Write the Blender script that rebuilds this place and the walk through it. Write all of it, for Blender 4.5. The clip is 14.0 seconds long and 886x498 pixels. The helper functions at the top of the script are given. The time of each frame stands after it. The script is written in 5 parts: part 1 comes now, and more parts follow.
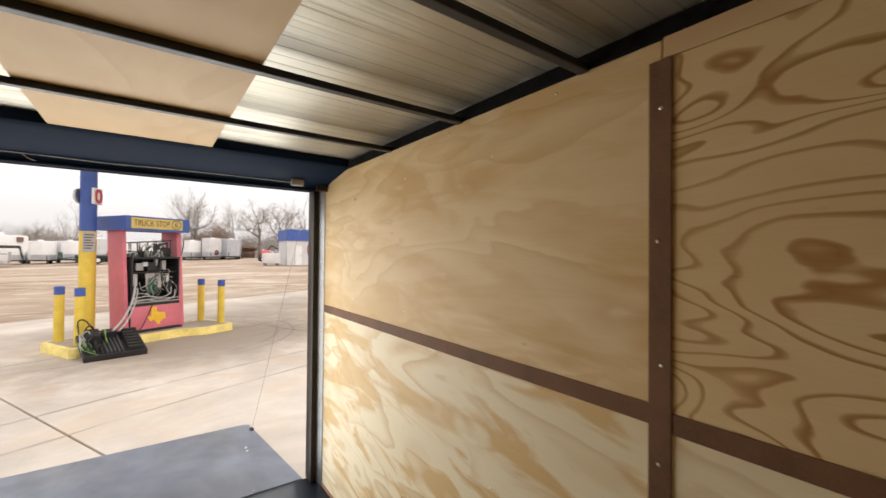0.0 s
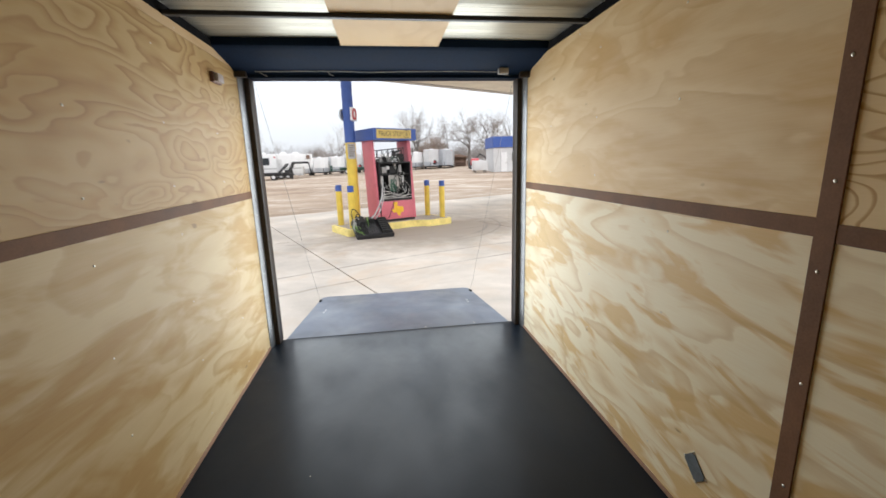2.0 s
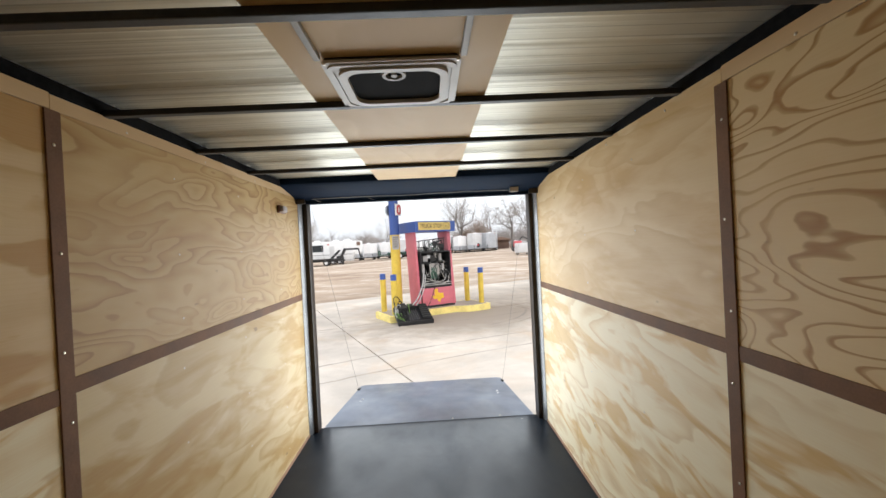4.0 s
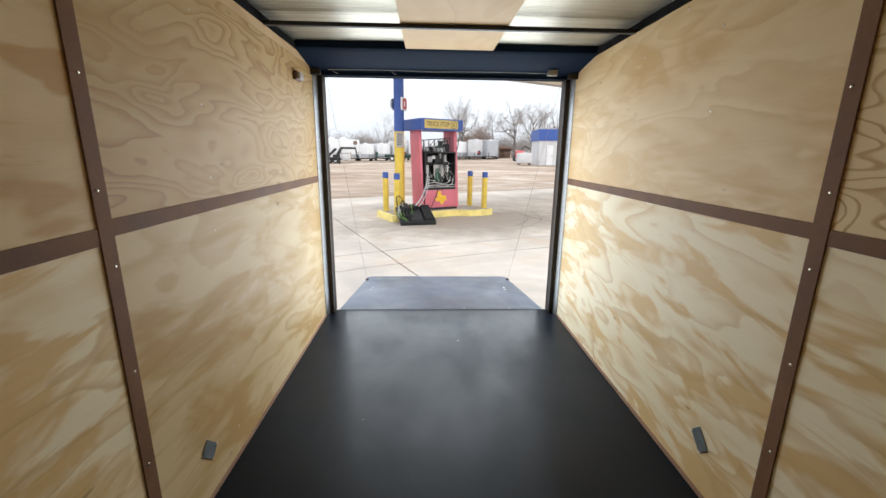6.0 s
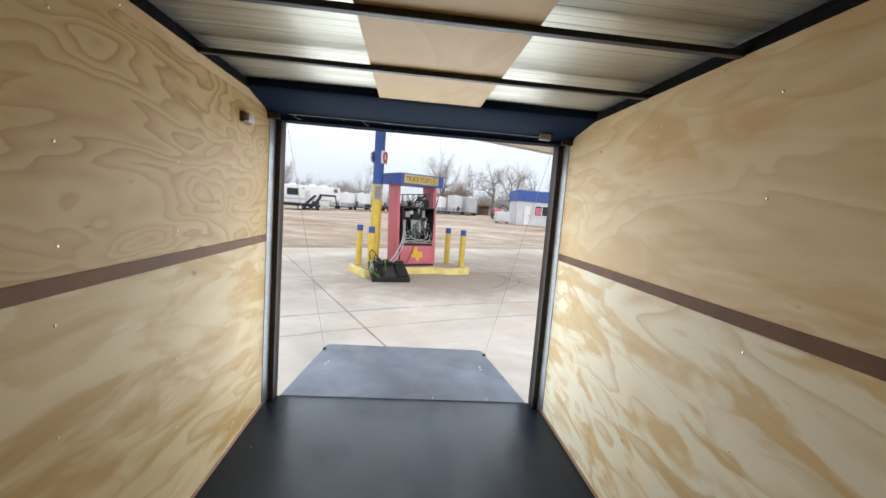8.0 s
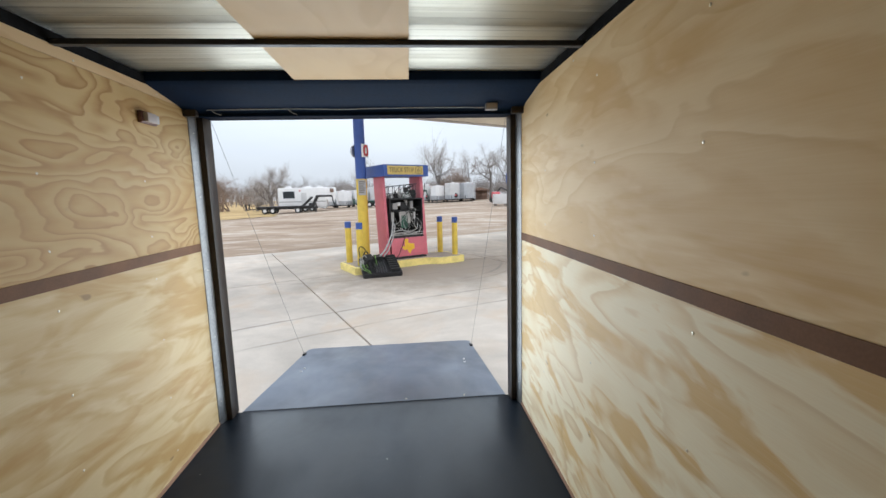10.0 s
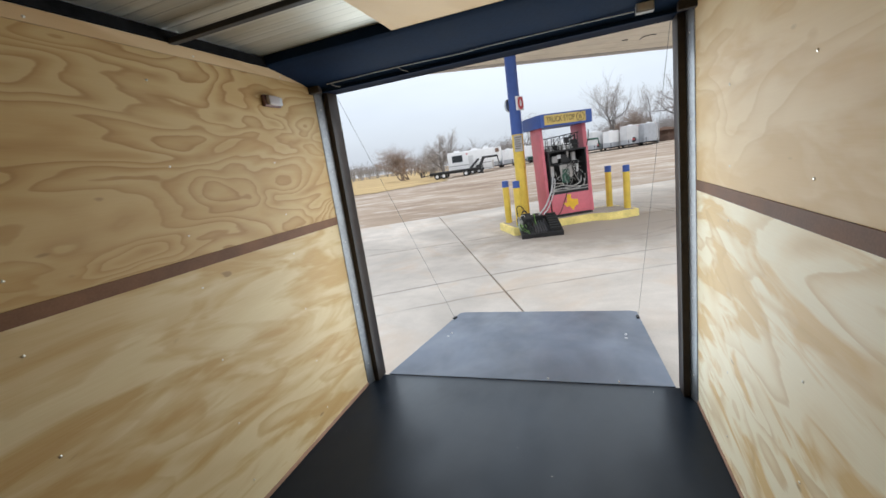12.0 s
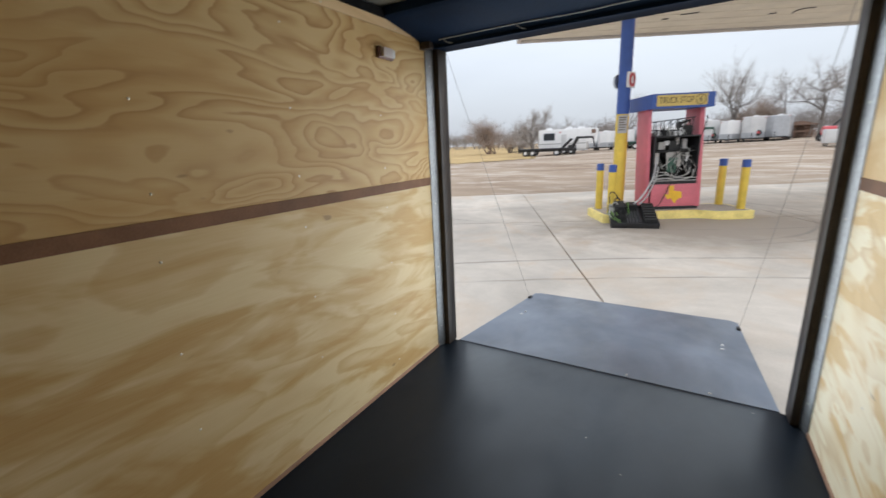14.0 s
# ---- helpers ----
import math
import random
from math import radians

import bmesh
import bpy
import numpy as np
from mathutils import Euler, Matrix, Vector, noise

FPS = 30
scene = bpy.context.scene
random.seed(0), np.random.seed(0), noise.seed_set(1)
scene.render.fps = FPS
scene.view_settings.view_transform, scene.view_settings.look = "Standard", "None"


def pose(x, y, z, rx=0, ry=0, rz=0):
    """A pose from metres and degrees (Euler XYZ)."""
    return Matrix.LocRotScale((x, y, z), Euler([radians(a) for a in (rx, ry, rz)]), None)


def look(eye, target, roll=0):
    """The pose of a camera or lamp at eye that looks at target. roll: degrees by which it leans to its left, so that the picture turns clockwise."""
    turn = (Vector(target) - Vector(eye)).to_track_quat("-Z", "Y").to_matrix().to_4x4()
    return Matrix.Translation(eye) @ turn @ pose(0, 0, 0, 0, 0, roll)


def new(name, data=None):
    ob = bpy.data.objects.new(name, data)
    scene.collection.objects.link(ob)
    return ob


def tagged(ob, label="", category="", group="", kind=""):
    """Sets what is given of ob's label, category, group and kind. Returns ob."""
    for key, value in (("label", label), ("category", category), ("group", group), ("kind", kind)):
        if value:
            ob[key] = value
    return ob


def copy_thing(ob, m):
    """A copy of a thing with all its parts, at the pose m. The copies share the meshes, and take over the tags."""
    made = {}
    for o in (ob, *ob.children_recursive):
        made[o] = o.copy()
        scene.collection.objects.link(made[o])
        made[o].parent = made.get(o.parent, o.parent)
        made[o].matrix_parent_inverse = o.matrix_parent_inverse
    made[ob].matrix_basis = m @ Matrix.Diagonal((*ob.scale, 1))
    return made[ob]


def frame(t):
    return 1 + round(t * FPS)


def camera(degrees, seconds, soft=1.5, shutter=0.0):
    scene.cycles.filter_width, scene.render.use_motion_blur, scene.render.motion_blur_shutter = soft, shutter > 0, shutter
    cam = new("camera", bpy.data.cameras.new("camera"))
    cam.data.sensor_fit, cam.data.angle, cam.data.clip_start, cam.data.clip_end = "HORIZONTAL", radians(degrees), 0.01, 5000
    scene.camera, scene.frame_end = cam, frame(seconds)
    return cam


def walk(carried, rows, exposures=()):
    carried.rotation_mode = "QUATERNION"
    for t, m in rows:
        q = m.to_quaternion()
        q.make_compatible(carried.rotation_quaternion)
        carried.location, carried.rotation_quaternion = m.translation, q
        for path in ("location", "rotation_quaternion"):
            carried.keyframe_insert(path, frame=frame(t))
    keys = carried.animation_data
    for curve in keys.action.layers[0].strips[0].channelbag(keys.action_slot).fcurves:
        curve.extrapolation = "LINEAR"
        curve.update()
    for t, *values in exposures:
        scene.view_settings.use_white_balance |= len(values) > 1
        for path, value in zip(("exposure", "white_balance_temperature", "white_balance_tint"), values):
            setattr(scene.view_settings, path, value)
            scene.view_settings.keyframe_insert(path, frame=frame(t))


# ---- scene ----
cam = camera(95.4, 14.0, soft=1.5, shutter=0.3)
PATH = [
    (0, (0.057, -2.905, 1.624), (1.238, -1.292, 1.648), 0.5),
    (0.5, (0.011, -3.083, 1.589), (1.281, -1.539, 1.539), -0.4),
    (1, (-0.17, -3.17, 1.527), (0.756, -1.408, 1.332), 0.5),
    (1.5, (-0.23, -3.205, 1.439), (0.37, -1.353, 0.98), -0.0),
    (2, (-0.069, -3.315, 1.432), (0.195, -1.377, 1.013), -1.6),
    (2.5, (-0.012, -3.417, 1.566), (0.126, -1.421, 1.56), -2.8),
    (4.8, (0.124, -3.779, 1.621), (0.062, -1.78, 1.591), -2.8),
    (5, (0.057, -3.764, 1.622), (-0.109, -1.772, 1.548), -2.3),
    (5.5, (-0.078, -3.674, 1.505), (-0.229, -1.706, 1.182), -1.4),
    (6, (-0.138, -3.595, 1.461), (-0.063, -1.651, 0.997), 0.7),
    (6.5, (-0.083, -3.471, 1.476), (-0.043, -1.518, 1.045), -0.5),
    (7, (-0.019, -3.283, 1.488), (-0.049, -1.326, 1.073), -1.6),
    (7.5, (-0.058, -3.159, 1.506), (0.006, -1.186, 1.185), 2.3),
    (8, (-0.082, -3.046, 1.54), (0.102, -1.065, 1.335), 4.3),
    (8.5, (-0.029, -2.995, 1.569), (0.185, -1.013, 1.414), 1.1),
    (11, (0.494, -2.565, 1.489), (0.485, -0.601, 1.109), -6.4),
    (11.5, (0.543, -2.419, 1.482), (0.056, -0.519, 1.091), -9.6),
    (12, (0.517, -2.473, 1.499), (-0.15, -0.63, 1.1), -7.9),
    (12.5, (0.492, -2.643, 1.524), (-0.225, -0.81, 1.167), -4.3),
    (13, (0.47, -2.726, 1.518), (-0.306, -0.92, 1.15), -4.0),
    (13.5, (0.481, -2.611, 1.499), (-0.31, -0.821, 1.085), -4.3),
    (14, (0.425, -2.472, 1.456), (-0.575, -0.81, 0.967), -2.5),
]
EXPOSURES = [(0.0, 0.22, 6900, 12), (1.0, 0.17, 6400, 9.2), (2.5, 0.34, 6200, 7.7), (5.0, 0.43, 6250, 8), (6.5, 0.33, 6000, 6.7), (8.5, 0.12, 5950, 6.7), (11.0, -0.05, 5850, 5.7), (12.5, -0.07, 5950, 6.6), (14.0, -0.15, 6000, 7.0)]
walk(cam, [(t, look(eye, target, roll)) for t, eye, target, roll in PATH], EXPOSURES)

# ---- world and sun: a bright overcast sky ----
world = bpy.data.worlds.new("overcast")
scene.world = world
world.use_nodes = True
wn, wl = world.node_tree.nodes, world.node_tree.links
wn.clear()
sky = wn.new("ShaderNodeTexSky")
sky.sky_type, sky.sun_disc = "NISHITA", False
sky.sun_elevation, sky.sun_rotation = radians(42), radians(150)
sky.air_density, sky.dust_density = 1.0, 6.0
sky_bg = wn.new("ShaderNodeBackground")
sky_bg.inputs["Strength"].default_value = 0.03
cloud_co = wn.new("ShaderNodeTexCoord")
cloud_map = wn.new("ShaderNodeMapping")
cloud_map.inputs["Scale"].default_value = (1.0, 1.0, 3.5)
cloud_noise = wn.new("ShaderNodeTexNoise")
cloud_noise.inputs["Scale"].default_value = 1.6
cloud_noise.inputs["Detail"].default_value = 4.0
cloud_ramp = wn.new("ShaderNodeValToRGB")
cloud_ramp.color_ramp.elements[0].position, cloud_ramp.color_ramp.elements[0].color = 0.3, (0.725, 0.725, 0.755, 1)
cloud_ramp.color_ramp.elements[1].position, cloud_ramp.color_ramp.elements[1].color = 0.7, (0.84, 0.838, 0.855, 1)
cloud_bg = wn.new("ShaderNodeBackground")
both = wn.new("ShaderNodeAddShader")
wout = wn.new("ShaderNodeOutputWorld")
wl.new(sky.outputs[0], sky_bg.inputs["Color"])
wl.new(cloud_co.outputs["Generated"], cloud_map.inputs["Vector"])
wl.new(cloud_map.outputs[0], cloud_noise.inputs["Vector"])
wl.new(cloud_noise.outputs[0], cloud_ramp.inputs[0])
# an overcast sky is brighter overhead than at the horizon
split = wn.new("ShaderNodeSeparateXYZ")
lift = wn.new("ShaderNodeMath")
lift.operation, lift.use_clamp = "MAXIMUM", False
lift.inputs[1].default_value = 0.0
gain = wn.new("ShaderNodeMath")
gain.operation = "MULTIPLY_ADD"
gain.inputs[1].default_value, gain.inputs[2].default_value = 1.35, 0.88
wl.new(cloud_co.outputs["Generated"], split.inputs[0])
wl.new(split.outputs["Z"], lift.inputs[0])
wl.new(lift.outputs[0], gain.inputs[0])
wl.new(gain.outputs[0], cloud_bg.inputs["Strength"])
wl.new(cloud_ramp.outputs[0], cloud_bg.inputs["Color"])
wl.new(sky_bg.outputs[0], both.inputs[0])
wl.new(cloud_bg.outputs[0], both.inputs[1])
wl.new(both.outputs[0], wout.inputs["Surface"])
sun_data = bpy.data.lights.new("sun", "SUN")
sun_data.energy, sun_data.angle, sun_data.color = 0.7, radians(25), (1.0, 0.96, 0.9)
sun = new("sun", sun_data)
sun.matrix_world = look((20, 25, 35), (0, 6, 0))
# Area lamp added in the open rear doorway to boost the sky's light indoors
door_data = bpy.data.lights.new("doorway_daylight", "AREA")
door_data.shape, door_data.size, door_data.size_y = "RECTANGLE", 1.84, 1.88
door_data.energy, door_data.color, door_data.spread = 26.5, (0.95, 0.985, 1.0), radians(165)
doorway_daylight = new("doorway_daylight", door_data)
doorway_daylight.matrix_world = look((0.0, 0.045, 0.96), (0.0, -2, 0.96))


# ---- materials ----
def mat(name, color, rough=0.6, metal=0.0, spec=0.5):
    m = bpy.data.materials.new(name)
    m.use_nodes = True
    b = m.node_tree.nodes["Principled BSDF"]
    b.inputs["Base Color"].default_value = (*color, 1)
    b.inputs["Roughness"].default_value = rough
    b.inputs["Metallic"].default_value = metal
    b.inputs["Specular IOR Level"].default_value = spec
    return m


class Nodes:
    """Short hand for wiring a material."""

    def __init__(self, m):
        self.t = m.node_tree
        self.b = self.t.nodes["Principled BSDF"]
        self.co = self.t.nodes.new("ShaderNodeTexCoord")

    def n(self, kind, **values):
        node = self.t.nodes.new("ShaderNode" + kind)
        for k, v in values.items():
            node.inputs[k.replace("_", " ")].default_value = v
        return node

    def link(self, a, b):
        self.t.links.new(a, b)

    def mapped(self, scale=(1, 1, 1), loc=(0, 0, 0), rot=(0, 0, 0)):
        m = self.n("Mapping", Scale=scale, Location=loc, Rotation=rot)
        self.link(self.co.outputs["Object"], m.inputs["Vector"])
        return m.outputs[0]

    def noise(self, vec, scale, detail=3.0, rough=0.5, dist=0.0):
        node = self.n("TexNoise", Scale=scale, Detail=detail, Roughness=rough, Distortion=dist)
        self.link(vec, node.inputs["Vector"])
        return node.outputs[0]

    def math(self, op, a, b=0.5, c=0.0):
        node = self.t.nodes.new("ShaderNodeMath")
        node.operation = op
        for i, v in enumerate((a, b, c)):
            if isinstance(v, (int, float)):
                node.inputs[i].default_value = v
            else:
                self.link(v, node.inputs[i])
        return node.outputs[0]

    def ramp(self, fac, *stops):
        node = self.t.nodes.new("ShaderNodeValToRGB")
        el = node.color_ramp.elements
        while len(el) < len(stops):
            el.new(0.5)
        for e, (p, c) in zip(el, stops):
            e.position = p
            e.color = (*c, 1) if len(c) == 3 else c
        self.link(fac, node.inputs[0])
        return node.outputs[0]

    def mix(self, fac, a, b, blend="MIX"):
        node = self.t.nodes.new("ShaderNodeMix")
        node.data_type, node.blend_type = "RGBA", blend
        for sock, v in ((node.inputs[0], fac), (node.inputs[6], a), (node.inputs[7], b)):
            if isinstance(v, (int, float)):
                sock.default_value = v
            elif isinstance(v, tuple):
                sock.default_value = (*v, 1)
            else:
                self.link(v, sock)
        return node.outputs[2]

    def bump(self, height, strength=0.3, distance=0.01):
        node = self.n("Bump", Strength=strength, Distance=distance)
        self.link(height, node.inputs["Height"])
        self.link(node.outputs[0], self.b.inputs["Normal"])

    def color(self, sock):
        self.link(sock, self.b.inputs["Base Color"])

    def rough(self, sock):
        self.link(sock, self.b.inputs["Roughness"])


def varied(name, color, rough=0.6, metal=0.0, amount=0.25, scale=6.0, bump=0.15, fine=80.0, spec=0.5):
    """A plain colour with blotches, fine grain, uneven gloss and a slight relief."""
    m = mat(name, color, rough, metal, spec)
    w = Nodes(m)
    vec = w.mapped()
    big, small = w.noise(vec, scale, 4.0, 0.6), w.noise(vec, fine, 2.0)
    dark = tuple(c * (1 - amount) for c in color)
    pale = tuple(min(1.0, c * (1 + amount * 0.6) + 0.01 * amount) for c in color)
    tone = w.ramp(big, (0.3, dark), (0.7, pale))
    w.color(w.mix(0.25, tone, w.ramp(small, (0.35, dark), (0.65, pale))))
    w.rough(w.math("ADD", w.math("MULTIPLY", big, 0.3), rough - 0.15))
    w.bump(small, bump, 0.002)
    return m


def plywood(name, seed, pale, gold, dark, stretch, bands, edge, fill, size=2.2, twist=0.6, jag=0.03, onset=0.3, tilt=0.0, smooth=1.3, streaks=0.5, soft=0.10, streak_size=5.0, level=0.51, lean=0.0):
    """Rotary-cut pine plywood: growth-ring figure drawn out along y, golden late wood that ends at an edge, fine grain and flecks."""
    m = mat(name, gold, 0.5, 0.0, 0.3)
    w = Nodes(m)
    turned = w.mapped(rot=(radians(tilt), 0, 0))

    def drawn(k, shift):
        node = w.n("Mapping", Scale=(1, 1 / k, 1), Location=(shift, shift * 1.7, shift * 0.6))
        w.link(turned, node.inputs["Vector"])
        return node.outputs[0]

    field = w.noise(drawn(stretch, seed), size, smooth, 0.45, twist)
    rough_edge = w.noise(drawn(3.5, seed + 4), 9.0, 3.0, 0.6)
    field = w.math("ADD", field, w.math("MULTIPLY", rough_edge, jag))
    across = w.n("SeparateXYZ")
    w.link(turned, across.inputs[0])
    field = w.math("ADD", field, w.math("MULTIPLY", across.outputs["Z"], lean))
    wave = w.math("FRACT", w.math("MULTIPLY", field, bands))
    # each growth ring: pale early wood, golden late wood, a darker thin end
    late = w.ramp(wave, (onset, (0.0, 0.0, 0.0)), (onset + 0.22, (0.5, 0.5, 0.5)), (0.80, (1, 1, 1)), (0.88, (0.9, 0.9, 0.9)), (0.97, (0.0, 0.0, 0.0)))
    line = w.ramp(wave, (onset + 0.14, (0.0, 0.0, 0.0)), (0.72, (0.45, 0.45, 0.45)), (0.86, (1, 1, 1)), (0.92, (0.85, 0.85, 0.85)), (0.975, (0.0, 0.0, 0.0)))
    strength = w.ramp(w.noise(drawn(2.5, seed + 9), 2.4, 3.0), (0.38, (0.15, 0.15, 0.15)), (0.58, (1, 1, 1)))
    other = w.ramp(w.noise(drawn(2.0, seed + 15), 2.0, 2.0), (0.36, (0.25, 0.25, 0.25)), (0.60, (1, 1, 1)))
    base = w.mix(w.math("MULTIPLY", w.math("MULTIPLY", late, strength), fill), pale, gold)
    streak = w.noise(drawn(stretch * 1.25, seed + 2), streak_size, 3.6, 0.55, 0.7)
    streak = w.math("ADD", streak, w.math("MULTIPLY_ADD", rough_edge, 0.10, -0.05))
    base = w.mix(w.math("MULTIPLY", w.ramp(streak, (level - soft, (0, 0, 0)), (level + soft, (1, 1, 1))), streaks), base, gold)
    base = w.mix(w.math("MULTIPLY", w.math("MULTIPLY", line, other), edge), base, dark)
    grain = w.noise(w.mapped((1, 6, 260), (seed, 0, 0)), 1.0, 3.0, 0.6)
    base = w.mix(0.16, base, w.ramp(grain, (0.3, gold), (0.7, pale)))
    broad = w.noise(w.mapped((1, 0.8, 1.3), (seed * 3, 2, 1)), 1.3, 2.0)
    base = w.mix(w.ramp(broad, (0.3, (0.0, 0.0, 0.0)), (0.75, (0.28, 0.28, 0.28))), base, gold)
    fleck = w.noise(w.mapped((1, 4, 11), (seed * 5, 0, 3)), 1.7, 1.0)
    base = w.mix(w.ramp(fleck, (0.77, (0, 0, 0)), (0.82, (0.6, 0.6, 0.6))), base, (0.2, 0.12, 0.06))
    w.color(base)
    w.rough(w.math("ADD", w.math("MULTIPLY", grain, 0.25), 0.42))
    w.bump(w.math("ADD", grain, w.math("MULTIPLY", line, 0.4)), 0.12, 0.002)
    return m


# west FIGURED and LOW darker, PATCHY paler: one-sided daylight put into the colour
PLY_FIGURED = plywood("plywood_figured", 3.1, (0.575, 0.425, 0.215), (0.465, 0.285, 0.10), (0.28, 0.135, 0.04), 3.2, 16.0, 0.80, 0.80, 3.9, 0.45, 0.05, 0.22, 0.0, 2.4, 0.50, 0.08, 4.5, lean=0.30)
PLY_BOLD = plywood("plywood_bold", 7.7, (0.76, 0.60, 0.35), (0.62, 0.41, 0.17), (0.34, 0.155, 0.035), 3.1, 20.0, 1.0, 0.50, 3.6, 0.5, 0.035, 0.54, 0.0, 2.0, 0.25, 0.09, lean=0.42)
PLY_SOFT = plywood("plywood_soft", 12.4, (0.79, 0.63, 0.385), (0.63, 0.415, 0.175), (0.49, 0.285, 0.095), 3.0, 9.0, 0.30, 0.50, 2.9, 0.5, 0.08, 0.2, -2.0, 2.2, 0.75, 0.075, 6.0, lean=0.35)
PLY_BLOTCH = plywood("plywood_blotched", 18.9, (0.71, 0.55, 0.32), (0.50, 0.295, 0.105), (0.42, 0.235, 0.075), 3.0, 8.0, 0.35, 0.45, 2.6, 0.5, 0.08, 0.25, 0.0, 2.0, 1.0, 0.022, 5.2, 0.53, lean=0.25)
PLY_PATCHY = plywood("plywood_patchy", 21.9, (0.90, 0.835, 0.64), (0.68, 0.465, 0.195), (0.47, 0.28, 0.09), 3.2, 7.0, 0.42, 0.45, 3.6, 0.5, 0.10, 0.34, -5.0, 1.8, 0.95, 0.05, 8.0, 0.545)
PLY_LOW = plywood("plywood_low", 31.3, (0.68, 0.56, 0.34), (0.47, 0.295, 0.105), (0.41, 0.235, 0.08), 3.4, 7.0, 0.35, 0.40, 3.0, 0.5, 0.09, 0.30, 5.0, 1.8, 0.90, 0.07, 6.4, 0.53)
PLY_CEILING = plywood("plywood_ceiling", 41.3, (0.67, 0.49, 0.27), (0.58, 0.39, 0.19), (0.47, 0.30, 0.14), 2.0, 5.0, 0.25, 0.5)
PLY_TOP = plywood("plywood_edge_strip", 51.3, (0.70, 0.52, 0.31), (0.58, 0.38, 0.19), (0.44, 0.27, 0.12), 5.0, 8.0, 0.35, 0.6)
STRIP = varied("brown_strip", (0.195, 0.105, 0.062), 0.65, 0, 0.3, 5.0, 0.15, 140.0, 0.15)
SCREW = mat("screw_zinc", (0.72, 0.68, 0.60), 0.35, 1.0)
GALV = varied("galvanised_steel", (0.36, 0.37, 0.38), 0.45, 1.0, 0.35, 7.0, 0.1, 60.0)
CAULK = varied("black_caulk", (0.010, 0.010, 0.011), 0.9, 0.0, 0.5, 14.0, 0.4, 60.0, 0.05)
STEEL_DARK = varied("dark_steel", (0.019, 0.019, 0.022), 0.5, 0.0, 0.5, 8.0, 0.15, 90.0)
JAMB = varied("jamb_steel", (0.040, 0.030, 0.024), 0.5, 0.0, 0.5, 9.0, 0.2, 70.0, 0.4)
NAVY = varied("navy_paint", (0.004, 0.015, 0.042), 0.7, 0.0, 0.3, 4.0, 0.1, 60.0, 0.10)
PLASTIC_WHITE = varied("off_white_plastic", (0.50, 0.47, 0.44), 0.45, 0, 0.1, 8.0, 0.05, 90.0)
PLASTIC_GREY = varied("grey_plastic", (0.35, 0.34, 0.33), 0.5, 0, 0.2, 9.0, 0.1, 90.0)
SCREEN_BLACK = varied("black_screen", (0.008, 0.008, 0.009), 0.9, 0, 0.3, 20.0, 0.2, 300.0, 0.1)
PLASTIC_DARK = varied("dark_grey_plastic", (0.07, 0.07, 0.075), 0.5, 0, 0.3, 9.0, 0.1, 90.0)
RUBBER = varied("black_rubber", (0.02, 0.02, 0.02), 0.7, 0, 0.3, 10.0, 0.2, 90.0)
BLACK = varied("black_paint", (0.018, 0.018, 0.02), 0.5, 0, 0.4, 8.0, 0.15, 90.0)
PLATE = varied("grey_plate", (0.19, 0.215, 0.235), 0.45, 0.4, 0.3, 15.0, 0.1, 120.0)


def floor_coat(name, color, rough, spec):
    m = mat(name, color, rough, 0, spec)
    w = Nodes(m)
    vec = w.mapped((1, 0.55, 1))
    big, mid, fine = w.noise(vec, 1.7, 4.0, 0.55, 0.4), w.noise(vec, 7.0, 4.0), w.noise(vec, 220.0, 2.0)
    w.color(w.mix(w.ramp(big, (0.35, (0, 0, 0)), (0.7, (1, 1, 1))), tuple(c * 0.8 for c in color), tuple(c * 1.5 for c in color)))
    scuff = w.noise(w.mapped((1.2, 0.8, 1), (7, 3, 0)), 2.0, 4.0, 0.5, 0.15)
    w.rough(w.math("ADD", w.ramp(scuff, (0.36, (0.0, 0.0, 0.0)), (0.64, (0.18, 0.18, 0.18))), w.math("MULTIPLY_ADD", mid, 0.14, rough - 0.2)))
    sag = w.noise(w.mapped((1.6, 0.9, 1), (4, 2, 0)), 2.6, 3.0, 0.5, 0.6)
    w.bump(w.math("ADD", w.math("MULTIPLY_ADD", sag, 5.0, 0.0), w.math("MULTIPLY_ADD", fine, 0.35, mid)), 0.12, 0.004)
    return m


FLOOR = floor_coat("black_floor_coat", (0.0060, 0.0092, 0.0148), 0.44, 0.17)
# ramp base colour is lifted and blued to stand for the sky's sheen
RAMP = floor_coat("sky_paled_ramp_coat", (0.130, 0.150, 0.185), 0.46, 0.45)

# Bare roof sheet: fine ribs and wrinkles that run across the trailer
SKIN = mat("bare_roof_sheet", (0.62, 0.60, 0.55), 0.4, 1.0)
w = Nodes(SKIN)
ribs = w.ramp(w.noise(w.mapped((0.15, 30, 1)), 1.0, 1.0, 0.5), (0.44, (0, 0, 0)), (0.56, (1, 1, 1)))
wide = w.noise(w.mapped((0.5, 3.0, 1), (3, 1, 0)), 1.0, 2.0, 0.5)
blot = w.noise(w.mapped((1.3, 2.2, 1)), 2.0, 4.0)
sheet_tone = w.ramp(blot, (0.3, (0.56, 0.535, 0.445)), (0.7, (0.67, 0.655, 0.58)))
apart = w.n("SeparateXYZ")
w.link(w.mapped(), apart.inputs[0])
# thin darker lines across the sheet at an even spacing, colour only
dark_line = w.math("FRACT", w.math("MULTIPLY", w.math("ADD", apart.outputs["Y"], w.math("MULTIPLY", wide, 0.02)), 17.0))
dark_line = w.ramp(dark_line, (0.0, (1, 1, 1)), (0.12, (0, 0, 0)))
